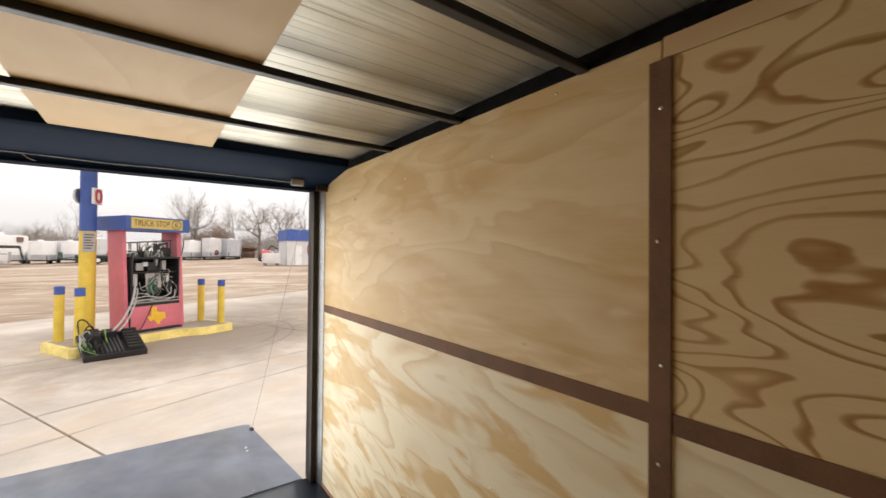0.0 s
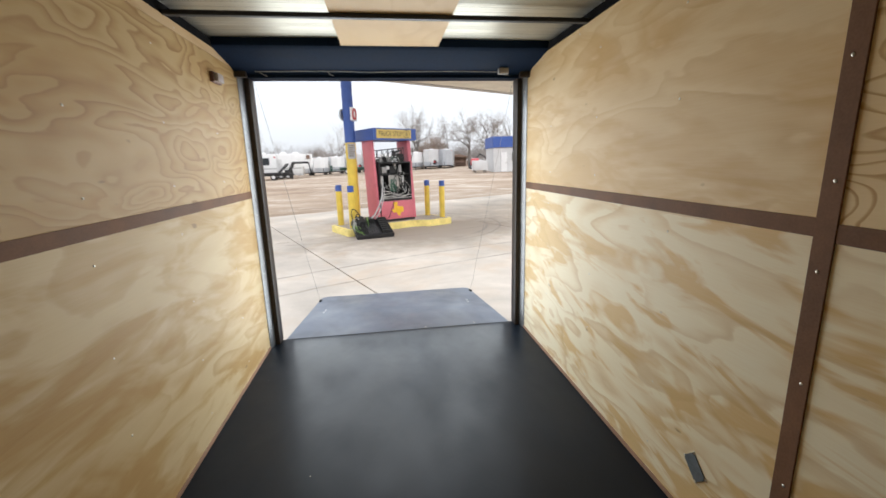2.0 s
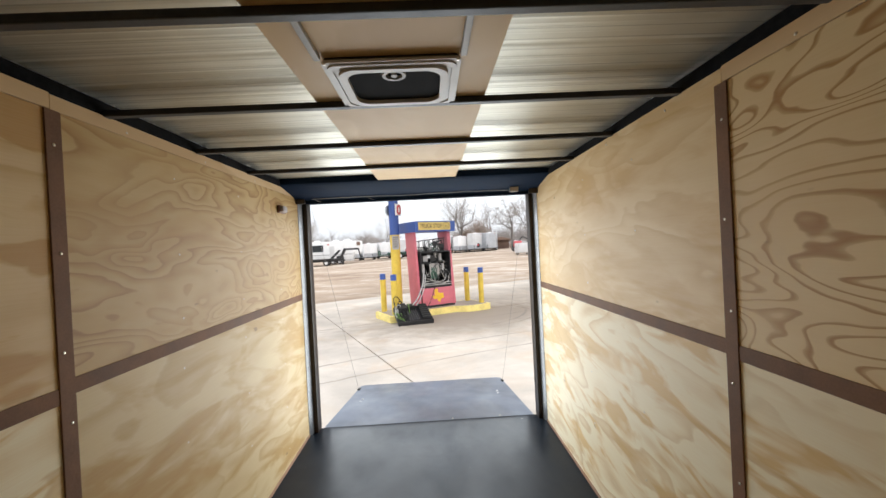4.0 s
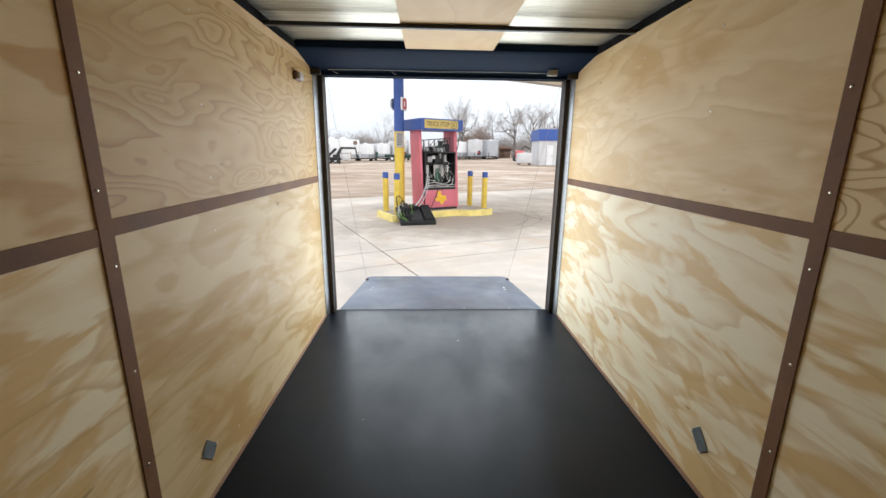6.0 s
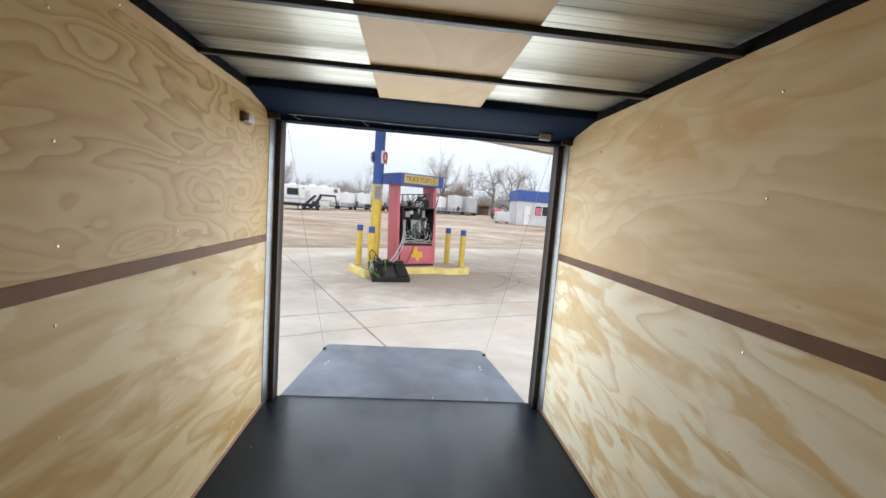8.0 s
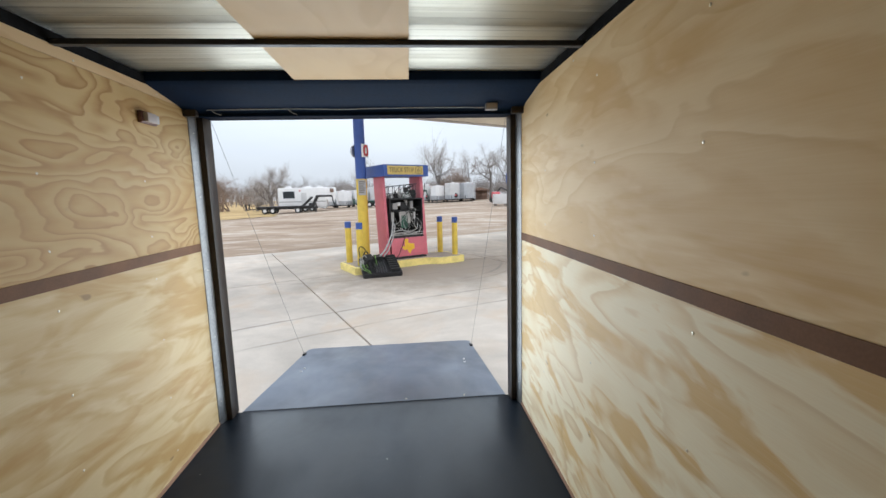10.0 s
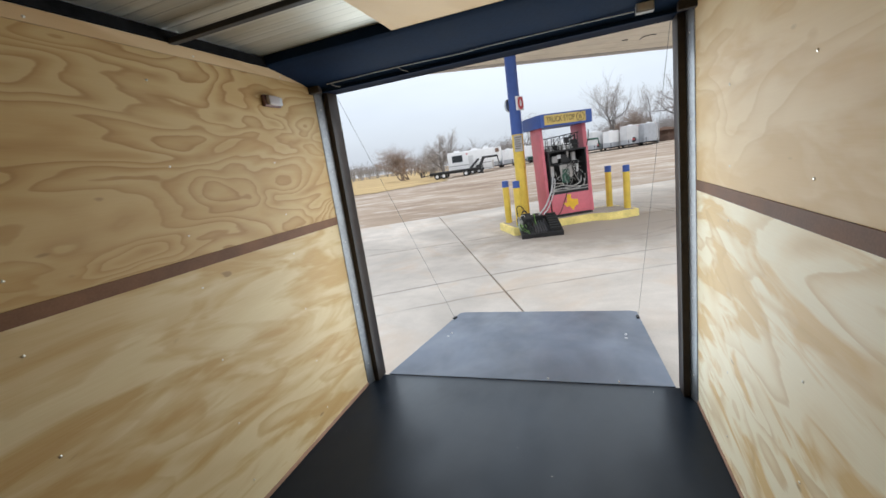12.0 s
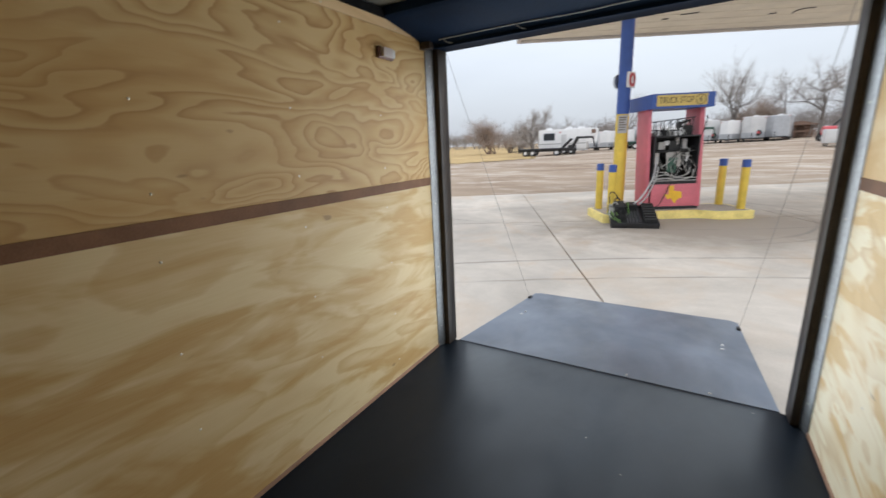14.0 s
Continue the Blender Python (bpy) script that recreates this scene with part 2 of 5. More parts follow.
w.color(w.mix(w.math("MULTIPLY", dark_line, w.math("MULTIPLY_ADD", blot, 1.4, -0.1)), sheet_tone, (0.16, 0.14, 0.11)))
w.rough(w.math("MULTIPLY_ADD", blot, 0.16, 0.42))
w.b.inputs["Metallic"].default_value = 0.75
w.bump(w.math("MULTIPLY_ADD", wide, 0.25, w.math("MULTIPLY", ribs, 0.42)), 0.4, 0.006)


# tyre tracks on the forecourt: centre x, y, radius, half width
TRACKS = ((10.0, -18.0, 24.5, 0.05), (10.0, -18.0, 23.55, 0.04), (0.1, 8.6, 2.75, 0.06), (0.2, 8.7, 3.05, 0.04), (-2.6, 16.5, 10.1, 0.04))


def concrete(name, base, seed):
    m = mat(name, base, 0.85, 0, 0.3)
    w = Nodes(m)
    g = w.n("NewGeometry")
    info = w.n("ObjectInfo")
    place = w.n("Mapping", Scale=(1, 1, 1), Location=(seed, 0, 0))
    w.link(g.outputs["Position"], place.inputs["Vector"])
    vec = place.outputs[0]
    big, mid, fine = w.noise(vec, 0.35, 5.0, 0.6, 0.5), w.noise(vec, 2.2, 5.0, 0.65), w.noise(vec, 60.0, 3.0)
    tone = w.ramp(big, (0.34, tuple(c * 0.66 for c in base)), (0.66, tuple(min(1, c * 1.22) for c in base)))
    tone = w.mix(w.ramp(mid, (0.35, (0.3, 0.3, 0.3)), (0.6, (0, 0, 0))), tone, tuple(c * 0.55 for c in base))
    tone = w.mix(0.18, tone, w.ramp(fine, (0.3, tuple(c * 0.6 for c in base)), (0.7, base)))
    tone = w.mix(w.math("MULTIPLY", info.outputs["Random"], 0.14), tone, tuple(c * 0.8 for c in base))
    rust = w.noise(vec, 0.62, 5.0, 0.65, 0.9)
    tone = w.mix(w.ramp(rust, (0.50, (0, 0, 0)), (0.68, (0.62, 0.62, 0.62))), tone, tuple(c * d for c, d in zip(base, (0.84, 0.72, 0.60))))
    scratch = w.noise(w.mapped((0.5, 6.0, 1), rot=(0, 0, radians(14))), 1.0, 4.0, 0.7)
    tone = w.mix(w.ramp(scratch, (0.60, (0, 0, 0)), (0.76, (0.2, 0.2, 0.2))), tone, tuple(c * 0.62 for c in base))
    # oily wear round the island, and curved tyre tracks worn thin in places
    flat = w.n("Mapping", Scale=(1, 1, 0))
    w.link(g.outputs["Position"], flat.inputs["Vector"])

    def reach(cx, cy, sx=1.0, sy=1.0, turn=0.0):
        moved = w.n("VectorMath")
        moved.operation = "SUBTRACT"
        w.link(flat.outputs[0], moved.inputs[0])
        moved.inputs[1].default_value = (cx, cy, 0)
        spun = w.n("Mapping", Rotation=(0, 0, radians(turn)))
        w.link(moved.outputs[0], spun.inputs["Vector"])
        scaled = w.n("VectorMath")
        scaled.operation = "MULTIPLY"
        w.link(spun.outputs[0], scaled.inputs[0])
        scaled.inputs[1].default_value = (sx, sy, 0)
        far = w.n("VectorMath")
        far.operation = "LENGTH"
        w.link(scaled.outputs[0], far.inputs[0])
        return far.outputs["Value"]

    near = w.math("ADD", reach(1.35, 7.5, 0.28, 0.52, -27.5), w.math("MULTIPLY_ADD", mid, 0.9, -0.45))
    tone = w.mix(w.ramp(w.math("MULTIPLY", near, 0.5), (0.24, (0.92, 0.92, 0.92)), (0.62, (0, 0, 0))), tone, tuple(c * d for c, d in zip(base, (0.56, 0.53, 0.50))))
    thin = w.ramp(w.noise(vec, 0.9, 3.0, 0.6), (0.34, (0, 0, 0)), (0.56, (0.8, 0.8, 0.8)))
    spot = w.n("SeparateXYZ")
    w.link(g.outputs["Position"], spot.inputs[0])
    east = w.ramp(w.math("MULTIPLY", spot.outputs["X"], 0.25), (0.3, (0, 0, 0)), (0.45, (1, 1, 1)))
    for cx, cy, radius, half in TRACKS:
        off = w.math("ABSOLUTE", w.math("SUBTRACT", w.math("ADD", reach(cx, cy), w.math("MULTIPLY", mid, 0.10)), radius + 0.05))
        mark = w.ramp(w.math("DIVIDE", off, half), (0.25, (1, 1, 1)), (1.0, (0, 0, 0)))
        if radius < 5:
            mark = w.math("MULTIPLY", mark, east)
        tone = w.mix(w.math("MULTIPLY", mark, thin), tone, tuple(c * 0.42 for c in base))
    w.color(tone)
    w.bump(w.math("ADD", fine, mid), 0.25, 0.006)
    return m


CONCRETE = concrete("worn_concrete", (0.60, 0.54, 0.47), 0.0)
OIL = varied("oil_stain", (0.38, 0.335, 0.285), 0.8, 0, 0.3, 1.5, 0.1, 40.0)
YARD = mat("dirt_yard", (0.42, 0.34, 0.27), 0.95, 0, 0.2)
w = Nodes(YARD)
vec = w.mapped((1, 2.6, 1), rot=(0, 0, radians(-18)))
big, mid, fine = w.noise(vec, 0.10, 5.0, 0.65, 0.6), w.noise(vec, 0.45, 5.0, 0.65), w.noise(w.mapped(), 25.0, 3.0)
tone = w.ramp(big, (0.34, (0.25, 0.175, 0.12)), (0.52, (0.37, 0.285, 0.21)), (0.68, (0.55, 0.47, 0.39)))
tone = w.mix(w.ramp(mid, (0.52, (0, 0, 0)), (0.66, (0.75, 0.75, 0.75))), tone, (0.60, 0.53, 0.46))
w.color(w.mix(w.ramp(fine, (0.35, (0.35, 0.35, 0.35)), (0.65, (0, 0, 0))), tone, (0.2, 0.16, 0.12)))
w.bump(w.math("ADD", mid, fine), 0.3, 0.03)
GRASS = mat("dry_grass", (0.50, 0.36, 0.16), 0.95, 0, 0.2)
w = Nodes(GRASS)
big, mid = w.noise(w.mapped((1, 2, 1)), 0.12, 5.0, 0.6), w.noise(w.mapped(), 1.8, 4.0, 0.7)
tone = w.ramp(big, (0.3, (0.36, 0.25, 0.12)), (0.7, (0.60, 0.44, 0.21)))
w.color(w.mix(w.ramp(mid, (0.35, (0.5, 0.5, 0.5)), (0.65, (0, 0, 0))), tone, (0.27, 0.19, 0.09)))
w.bump(mid, 0.6, 0.1)

YELLOW = varied("yellow_paint", (0.72, 0.52, 0.07), 0.5, 0, 0.22, 4.0, 0.2, 40.0)
YELLOW_PALE = varied("curb_yellow_paint", (0.86, 0.71, 0.24), 0.6, 0, 0.25, 5.0, 0.3, 40.0)
BLUE = varied("blue_paint", (0.045, 0.10, 0.36), 0.5, 0, 0.2, 4.0, 0.15, 40.0)
PINK = varied("faded_pink_paint", (0.62, 0.16, 0.20), 0.5, 0, 0.22, 2.5, 0.15, 40.0)
SIGN_YELLOW = varied("sign_yellow", (0.62, 0.47, 0.14), 0.5, 0, 0.12, 6.0, 0.05, 60.0)
SIGN_INK = mat("sign_ink", (0.10, 0.07, 0.04), 0.6)
DECAL = varied("decal_yellow", (0.80, 0.48, 0.03), 0.5, 0, 0.15, 9.0, 0.05, 60.0)
RED = varied("red_paint", (0.50, 0.06, 0.07), 0.5, 0, 0.2, 5.0, 0.1, 60.0)
WHITE = varied("white_paint", (0.78, 0.78, 0.78), 0.4, 0, 0.08, 1.5, 0.05, 30.0)
WHITE_DIRTY = varied("weathered_white", (0.62, 0.62, 0.62), 0.5, 0, 0.16, 0.8, 0.05, 30.0)
ALU = varied("aluminium_sheet", (0.50, 0.52, 0.55), 0.4, 0.7, 0.15, 2.0, 0.05, 30.0)
NOTICE = varied("grey_notice", (0.40, 0.40, 0.40), 0.5, 0, 0.1, 12.0, 0.02, 60.0)
PCB = varied("green_board", (0.05, 0.13, 0.09), 0.5, 0, 0.3, 25.0, 0.1, 120.0)
CABLE_GREY = varied("grey_cable", (0.40, 0.40, 0.38), 0.5, 0, 0.2, 20.0, 0.1, 90.0)
HOSE = varied("pale_hose", (0.42, 0.42, 0.42), 0.5, 0, 0.15, 12.0, 0.1, 90.0)
GREEN = varied("dark_green_paint", (0.02, 0.07, 0.05), 0.5, 0, 0.3, 4.0, 0.1, 60.0)
CABLE_GREEN = varied("green_cable", (0.18, 0.32, 0.08), 0.5, 0, 0.2, 20.0, 0.1, 90.0)
SOFFIT = varied("cream_soffit", (0.76, 0.71, 0.60), 0.6, 0, 0.15, 1.2, 0.1, 20.0)
FASCIA = varied("grey_fascia", (0.55, 0.52, 0.50), 0.6, 0, 0.12, 1.5, 0.1, 20.0)
GLASS_DARK = mat("dark_window", (0.02, 0.025, 0.03), 0.12)
TIMBER = varied("brown_timber", (0.21, 0.135, 0.10), 0.8, 0, 0.4, 3.0, 0.2, 20.0)
# bark, twigs and brush are paled in the colour for haze over distance
BARK = varied("hazed_grey_bark", (0.19, 0.17, 0.155), 0.9, 0, 0.3, 2.0, 0.3, 20.0)
TWIG = varied("hazed_brown_twigs", (0.36, 0.32, 0.29), 0.9, 0, 0.3, 2.0, 0.1, 20.0)
BRUSH = varied("hazed_rusty_brush", (0.29, 0.215, 0.165), 0.9, 0, 0.3, 2.0, 0.1, 20.0)
WOODS = varied("far_woods_bark", (0.29, 0.265, 0.25), 0.95, 0, 0.25, 0.2, 0.1, 5.0)
WIRE = mat("wire_rope", (0.34, 0.33, 0.32), 0.5, 0.4)
LENS_DULL = varied("cloudy_lens", (0.44, 0.39, 0.38), 0.35, 0, 0.1, 20.0, 0.05, 80.0)
CLEAR = mat("clear_lens", (0.55, 0.56, 0.58), 0.2)
BROWN_LENS = mat("brown_lamp_base", (0.14, 0.07, 0.06), 0.4)


# ---- building helpers ----
def finish(name, bm, material, parent=None, label="", smooth=False):
    bmesh.ops.recalc_face_normals(bm, faces=bm.faces)
    me = bpy.data.meshes.new(name)
    bm.to_mesh(me)
    bm.free()
    me.materials.append(material)
    if smooth:
        for p in me.polygons:
            p.use_smooth = True
        me.set_sharp_from_angle(angle=radians(35))
    ob = new(name, me)
    if parent is not None:
        ob.parent = parent
    if label:
        ob["label"] = label
    return ob


def part(name, bm, material, parent, label="", smooth=False):
    return finish(name, bm, material, parent, label, smooth)


def empty(name, at=(0, 0, 0), turn=0.0):
    ob = new(name)
    ob.empty_display_size = 0.1
    ob.matrix_basis = pose(*at, 0, 0, turn)
    return ob


def box(x0, x1, y0, y1, z0, z1, bevel=0.0, bm=None, m=None):
    bm = bm or bmesh.new()
    out = bmesh.ops.create_cube(bm, size=1.0)
    vs = out["verts"]
    t = Matrix.Translation(((x0 + x1) / 2, (y0 + y1) / 2, (z0 + z1) / 2)) @ Matrix.Diagonal((x1 - x0, y1 - y0, z1 - z0, 1))
    bmesh.ops.transform(bm, matrix=(m @ t) if m else t, verts=vs)
    if bevel:
        es = list({e for v in vs for e in v.link_edges})
        bmesh.ops.bevel(bm, geom=es, offset=bevel, segments=2, affect="EDGES", profile=0.6)
    return bm


def prism(points, z0, z1, bm=None, m=None, bevel=0.0):
    """A flat outline (x, y) pulled up from z0 to z1."""
    bm = bm or bmesh.new()
    lo = [bm.verts.new((x, y, z0)) for x, y in points]
    hi = [bm.verts.new((x, y, z1)) for x, y in points]
    n = len(points)
    bm.faces.new(lo[::-1])
    top = bm.faces.new(hi)
    for i in range(n):
        bm.faces.new((lo[i], lo[(i + 1) % n], hi[(i + 1) % n], hi[i]))
    if bevel:
        bmesh.ops.bevel(bm, geom=list(top.edges), offset=bevel, segments=2, affect="EDGES", profile=0.6)
    if m:
        bmesh.ops.transform(bm, matrix=m, verts=bm.verts)
    return bm


def rod(a, b, r, r2=None, sides=12, bm=None):
    bm = bm or bmesh.new()
    a, b = Vector(a), Vector(b)
    m = Matrix.Translation((a + b) / 2) @ (b - a).to_track_quat("Z", "Y").to_matrix().to_4x4()
    bmesh.ops.create_cone(bm, cap_ends=True, segments=sides, radius1=r, radius2=r if r2 is None else r2, depth=(b - a).length, matrix=m)
    return bm


def tube(points, r, sides=6, bm=None, steps=6):
    """A bent cable through the points, smoothed."""
    bm = bm or bmesh.new()
    pts = [Vector(p) for p in points]
    path = []
    for i in range(len(pts) - 1):
        p0, p1, p2, p3 = pts[max(i - 1, 0)], pts[i], pts[i + 1], pts[min(i + 2, len(pts) - 1)]
        for k in range(steps):
            t = k / steps
            path.append(0.5 * (2 * p1 + (p2 - p0) * t + (2 * p0 - 5 * p1 + 4 * p2 - p3) * t * t + (3 * p1 - p0 - 3 * p2 + p3) * t**3))
    path.append(pts[-1])
    rings = []
    for i, p in enumerate(path):
        d = (path[min(i + 1, len(path) - 1)] - path[max(i - 1, 0)]).normalized()
        s = d.cross(Vector((0.3, 0.2, 0.93))).normalized()
        u = s.cross(d)
        rings.append([bm.verts.new(p + r * (math.cos(2 * math.pi * k / sides) * s + math.sin(2 * math.pi * k / sides) * u)) for k in range(sides)])
    for a, b in zip(rings, rings[1:]):
        for k in range(sides):
            bm.faces.new((a[k], a[(k + 1) % sides], b[(k + 1) % sides], b[k]))
    bm.faces.new(rings[0][::-1])
    bm.faces.new(rings[-1])
    return bm


def shared(name, mesh, parent, m):
    ob = new(name, mesh)
    ob.parent = parent
    ob.matrix_basis = m
    return ob


def lettering(text, size, material, parent, m, name="lettering", width=None):
    cu = bpy.data.curves.new(name, "FONT")
    cu.body, cu.size, cu.extrude = text, size, 0.002
    cu.align_x, cu.align_y = "CENTER", "CENTER"
    tmp = bpy.data.objects.new(name, cu)
    scene.collection.objects.link(tmp)
    bpy.context.view_layer.update()
    me = bpy.data.meshes.new_from_object(tmp.evaluated_get(bpy.context.evaluated_depsgraph_get()))
    bpy.data.objects.remove(tmp)
    if width:
        xs = [v.co.x for v in me.vertices]
        me.transform(Matrix.Diagonal((width / (max(xs) - min(xs)), 1, 1, 1)))
    me.materials.clear()
    me.materials.append(material)
    return shared(name, me, parent, m)


# ---- ground ----
GROUND = -0.37


def ground_z(x, y):
    """The yard climbs a little towards the far end."""
    return GROUND + 0.026 * min(45.0, max(0.0, y - 20.0)) * min(1.0, max(0.0, (x + 24.0) / 34.0))


def axis_steps(near, far, step):
    some = list(np.arange(-near, near + 0.01, step))
    out, d = [], near
    while d < far:
        d *= 1.35
        out.append(min(d, far))
    return [-v for v in out[::-1]] + some + out


def sheet(xs, ys, lift, keep=None):
    verts, faces, idx = [], [], {}
    for j, y in enumerate(ys):
        for i, x in enumerate(xs):
            idx[i, j] = len(verts)
            verts.append((x, y, ground_z(x, y) + lift))
    for j in range(len(ys) - 1):
        for i in range(len(xs) - 1):
            cx, cy = (xs[i] + xs[i + 1]) / 2, (ys[j] + ys[j + 1]) / 2
            if keep is None or keep(cx, cy):
                faces.append((idx[i, j], idx[i + 1, j], idx[i + 1, j + 1], idx[i, j + 1]))
    return verts, faces


def plain_mesh(name, verts, faces, material, label="", category="", kind="structure", smooth=True, group=""):
    me = bpy.data.meshes.new(name)
    me.from_pydata(verts, [], faces)
    me.materials.append(material)
    for p in me.polygons:
        p.use_smooth = smooth
    me.validate()
    return tagged(new(name, me), label, category, group, kind)


plain_mesh("ground", *sheet(axis_steps(60, 3000, 4.0), axis_steps(100, 3000, 4.0), -0.03), YARD, "worn tan dirt and broken concrete yard", "ground")


def field_edge(x):
    return max(31.0, 41.5 - 0.55 * (-14.0 - x)) + 1.2 * math.sin(x * 0.7) + 0.6 * math.sin(x * 1.9)


fx = [-900, -500, -300, -200] + list(np.arange(-150, -10, 1.0))
fy = list(np.arange(26, 90, 1.0)) + [100, 120, 160, 220, 400, 900]
plain_mesh("field", *sheet(fx, fy, 0.02, lambda x, y: y > field_edge(x) and x < -14 - 0.33 * max(0, y - 41)), GRASS, "dry golden grass field beside the yard", "field", "structure")

# ---- trailer body, the space walked in ----
HALF, BACK, WALL_TOP, SEAM = 1.062, -4.87, 2.150, 2.102
floor = tagged(finish("floor", box(-1.10, 1.10, BACK - 0.05, 0.03, GROUND + 0.002, 0.0), FLOOR), "smooth black coated trailer floor", "floor", kind="structure")
screw_bm = bmesh.new()
bmesh.ops.create_uvsphere(screw_bm, u_segments=8, v_segments=5, radius=0.005)
bmesh.ops.transform(screw_bm, matrix=Matrix.Diagonal((1, 1, 0.45, 1)), verts=screw_bm.verts)
screw_mesh = bpy.data.meshes.new("screw")
screw_bm.to_mesh(screw_mesh)
screw_bm.free()
screw_mesh.materials.append(SCREW)
for x, y in ((-0.94, -0.637), (0.11, -0.63), (0.30, -0.80), (0.852, -0.03), (-0.5, -1.6), (0.45, -1.9), (-0.2, -2.3)):
    shared("screw", screw_mesh, floor, pose(x, y, -0.001) @ Matrix.Diagonal((0.55, 0.55, 0.55, 1)))


def side_wall(name, s, upper_a, upper_b, lower_a, lower_b):
    """One plywood-lined side; s is -1 or 1."""

    def b(xa, xb, y0, y1, z0, z1, bevel=0.0):
        lo, hi = sorted((s * xa, s * xb))
        return box(lo, hi, y0, y1, z0, z1, bevel)

    wall = tagged(finish(name, b(HALF + 0.012, 1.11, BACK, 0.03, 0.001, 2.23), ALU), "trailer side wall lined with pale pine plywood", "wall", kind="structure")
    for nm, y0, y1, z0, z1, m in (
        ("plywood_panel", -2.428, -0.128, 1.236, SEAM - 0.001 if s < 0 else WALL_TOP, upper_a), ("plywood_panel", BACK, -2.432, 1.236, SEAM - 0.001, upper_b),
        ("plywood_panel", -2.428, -0.128, 0.004, 1.234, lower_a), ("plywood_panel", BACK, -2.432, 0.004, 1.234, lower_b),
    ):
        part(nm, b(HALF, HALF + 0.011, y0, y1, z0, z1, 0.0015), m, wall)
    part("top_strip", b(HALF - 0.003, HALF + 0.011, BACK, -2.434, SEAM + 0.001, WALL_TOP + 0.004, 0.0015), PLY_TOP, wall)
    if s < 0:
        part("top_strip", b(HALF - 0.001, HALF + 0.011, -2.430, -0.128, SEAM + 0.0005, WALL_TOP, 0.001), PLY_TOP, wall)
    part("trim_strip", b(HALF - 0.004, HALF, -2.400, -0.130, 1.211, 1.262, 0.0012), STRIP, wall, "flat brown trim strip")
    part("trim_strip", b(HALF - 0.004, HALF, BACK, -2.456, 1.202 if s > 0 else 1.193, 1.252 if s > 0 else 1.243, 0.0012), STRIP, wall, "flat brown trim strip")
    part("trim_strip", b(HALF - 0.006, HALF, -2.455, -2.401, 0.024, SEAM - 0.002, 0.0012), STRIP, wall, "flat brown upright trim strip")
    part("baseboard", b(HALF - 0.006, HALF, BACK, -0.128, 0.0, 0.022, 0.0012), STRIP_PALE, wall, "thin reddish wooden base strip")
    part("cove_rail", b(1.0605, HALF + 0.011, BACK, -0.05, WALL_TOP + 0.0045, 2.2, 0.004), CAULK, wall, "dark steel roof rail")
    rnd = random.Random(5 if s > 0 else 9)
    for y in (-0.607, -1.217, -1.83, -2.428, -3.04, -3.65, -4.26):
        for z in (0.145, 0.456, 0.79, 1.13, 1.35, 1.65, 1.985):
            if rnd.random() < 0.06 and y > -2.4:
                continue
            depth = HALF - (0.0065 if abs(y + 2.428) < 0.01 else 0.0005)
            shared("screw", screw_mesh, wall, pose(s * depth, y + rnd.uniform(-0.008, 0.008), z + rnd.uniform(-0.01, 0.01), 0, -90 * s, 0))
    for y in (-0.42, -0.98, -1.57, -2.115, -2.7, -3.3, -3.9):
        shared("screw", screw_mesh, wall, pose(s * (HALF - (0.0035 if y < -2.44 else 0.0015)), y, 2.118, 0, -90 * s, 0))
    return wall


STRIP_PALE = varied("base_strip", (0.34, 0.20, 0.13), 0.6, 0, 0.3, 5.0, 0.15, 140.0)
side_wall("wall_west", -1, PLY_FIGURED, PLY_BLOTCH, PLY_LOW, PLY_PATCHY)
side_wall("wall_east", 1, PLY_SOFT, PLY_BOLD, PLY_PATCHY, PLY_PATCHY)
front = tagged(finish("wall_south", box(-1.11, 1.11, BACK - 0.05, BACK - 0.001, 0.001, 2.23), PLY_SOFT), "plain plywood front wall of the trailer", "wall", kind="structure")

# Roof sheet with shallow folds across, bows below it and plywood laid over the bows
verts, faces = [], []
ys = np.arange(BACK, -0.3, 0.02)
for y in ys:
    rip = 0.0007 * math.sin(y * 41) + 0.0005 * math.sin(y * 97 + 1) + (0.003 if int(round(y / 0.02)) % 9 == 0 else 0)
    for x in (-1.10, -0.55, 0.0, 0.55, 1.10):
        verts.append((x, y, 2.208 + rip + 0.004 * (1 - abs(x))))
for j in range(len(ys) - 1):
    for i in range(4):
        a = j * 5 + i
        faces.append((a, a + 5, a + 6, a + 1))
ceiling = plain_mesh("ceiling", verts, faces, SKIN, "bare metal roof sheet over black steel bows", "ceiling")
sol = ceiling.modifiers.new("thick", "SOLIDIFY")
sol.thickness, sol.offset = 0.006, -1
roof_top = tagged(finish("roof", box(-1.13, 1.13, BACK - 0.07, 0.06, 2.24, 2.27), ALU), "plain metal trailer roof", "roof", kind="structure")
BOWS = (-1.075, -1.645, -2.215, -2.80, -3.38, -3.96, -4.52)
for y in BOWS:
    part("roof_bow", box(-1.0595, 1.0595, y - 0.016, y + 0.016, 2.1435, 2.1665, 0.004), STEEL_DARK, ceiling, "black steel roof bow")
for y0, y1 in ((-2.868, -0.432), (BACK + 0.01, -2.872)):
    if y0 < -2.4 < y1:
        bm = box(-0.298, 0.318, -2.24, y1, 2.167, 2.173)
        for x0, x1, ya, yb in ((-0.298, 0.318, y0, -2.54), (-0.298, -0.158, -2.54, -2.24), (0.17, 0.318, -2.54, -2.24)):
            box(x0, x1, ya, yb, 2.167, 2.173, bm=bm)
    else:
        bm = box(-0.298, 0.318, y0, y1, 2.167, 2.173)
    part("plywood_panel", bm, PLY_CEILING, ceiling, "thin plywood ceiling strip")

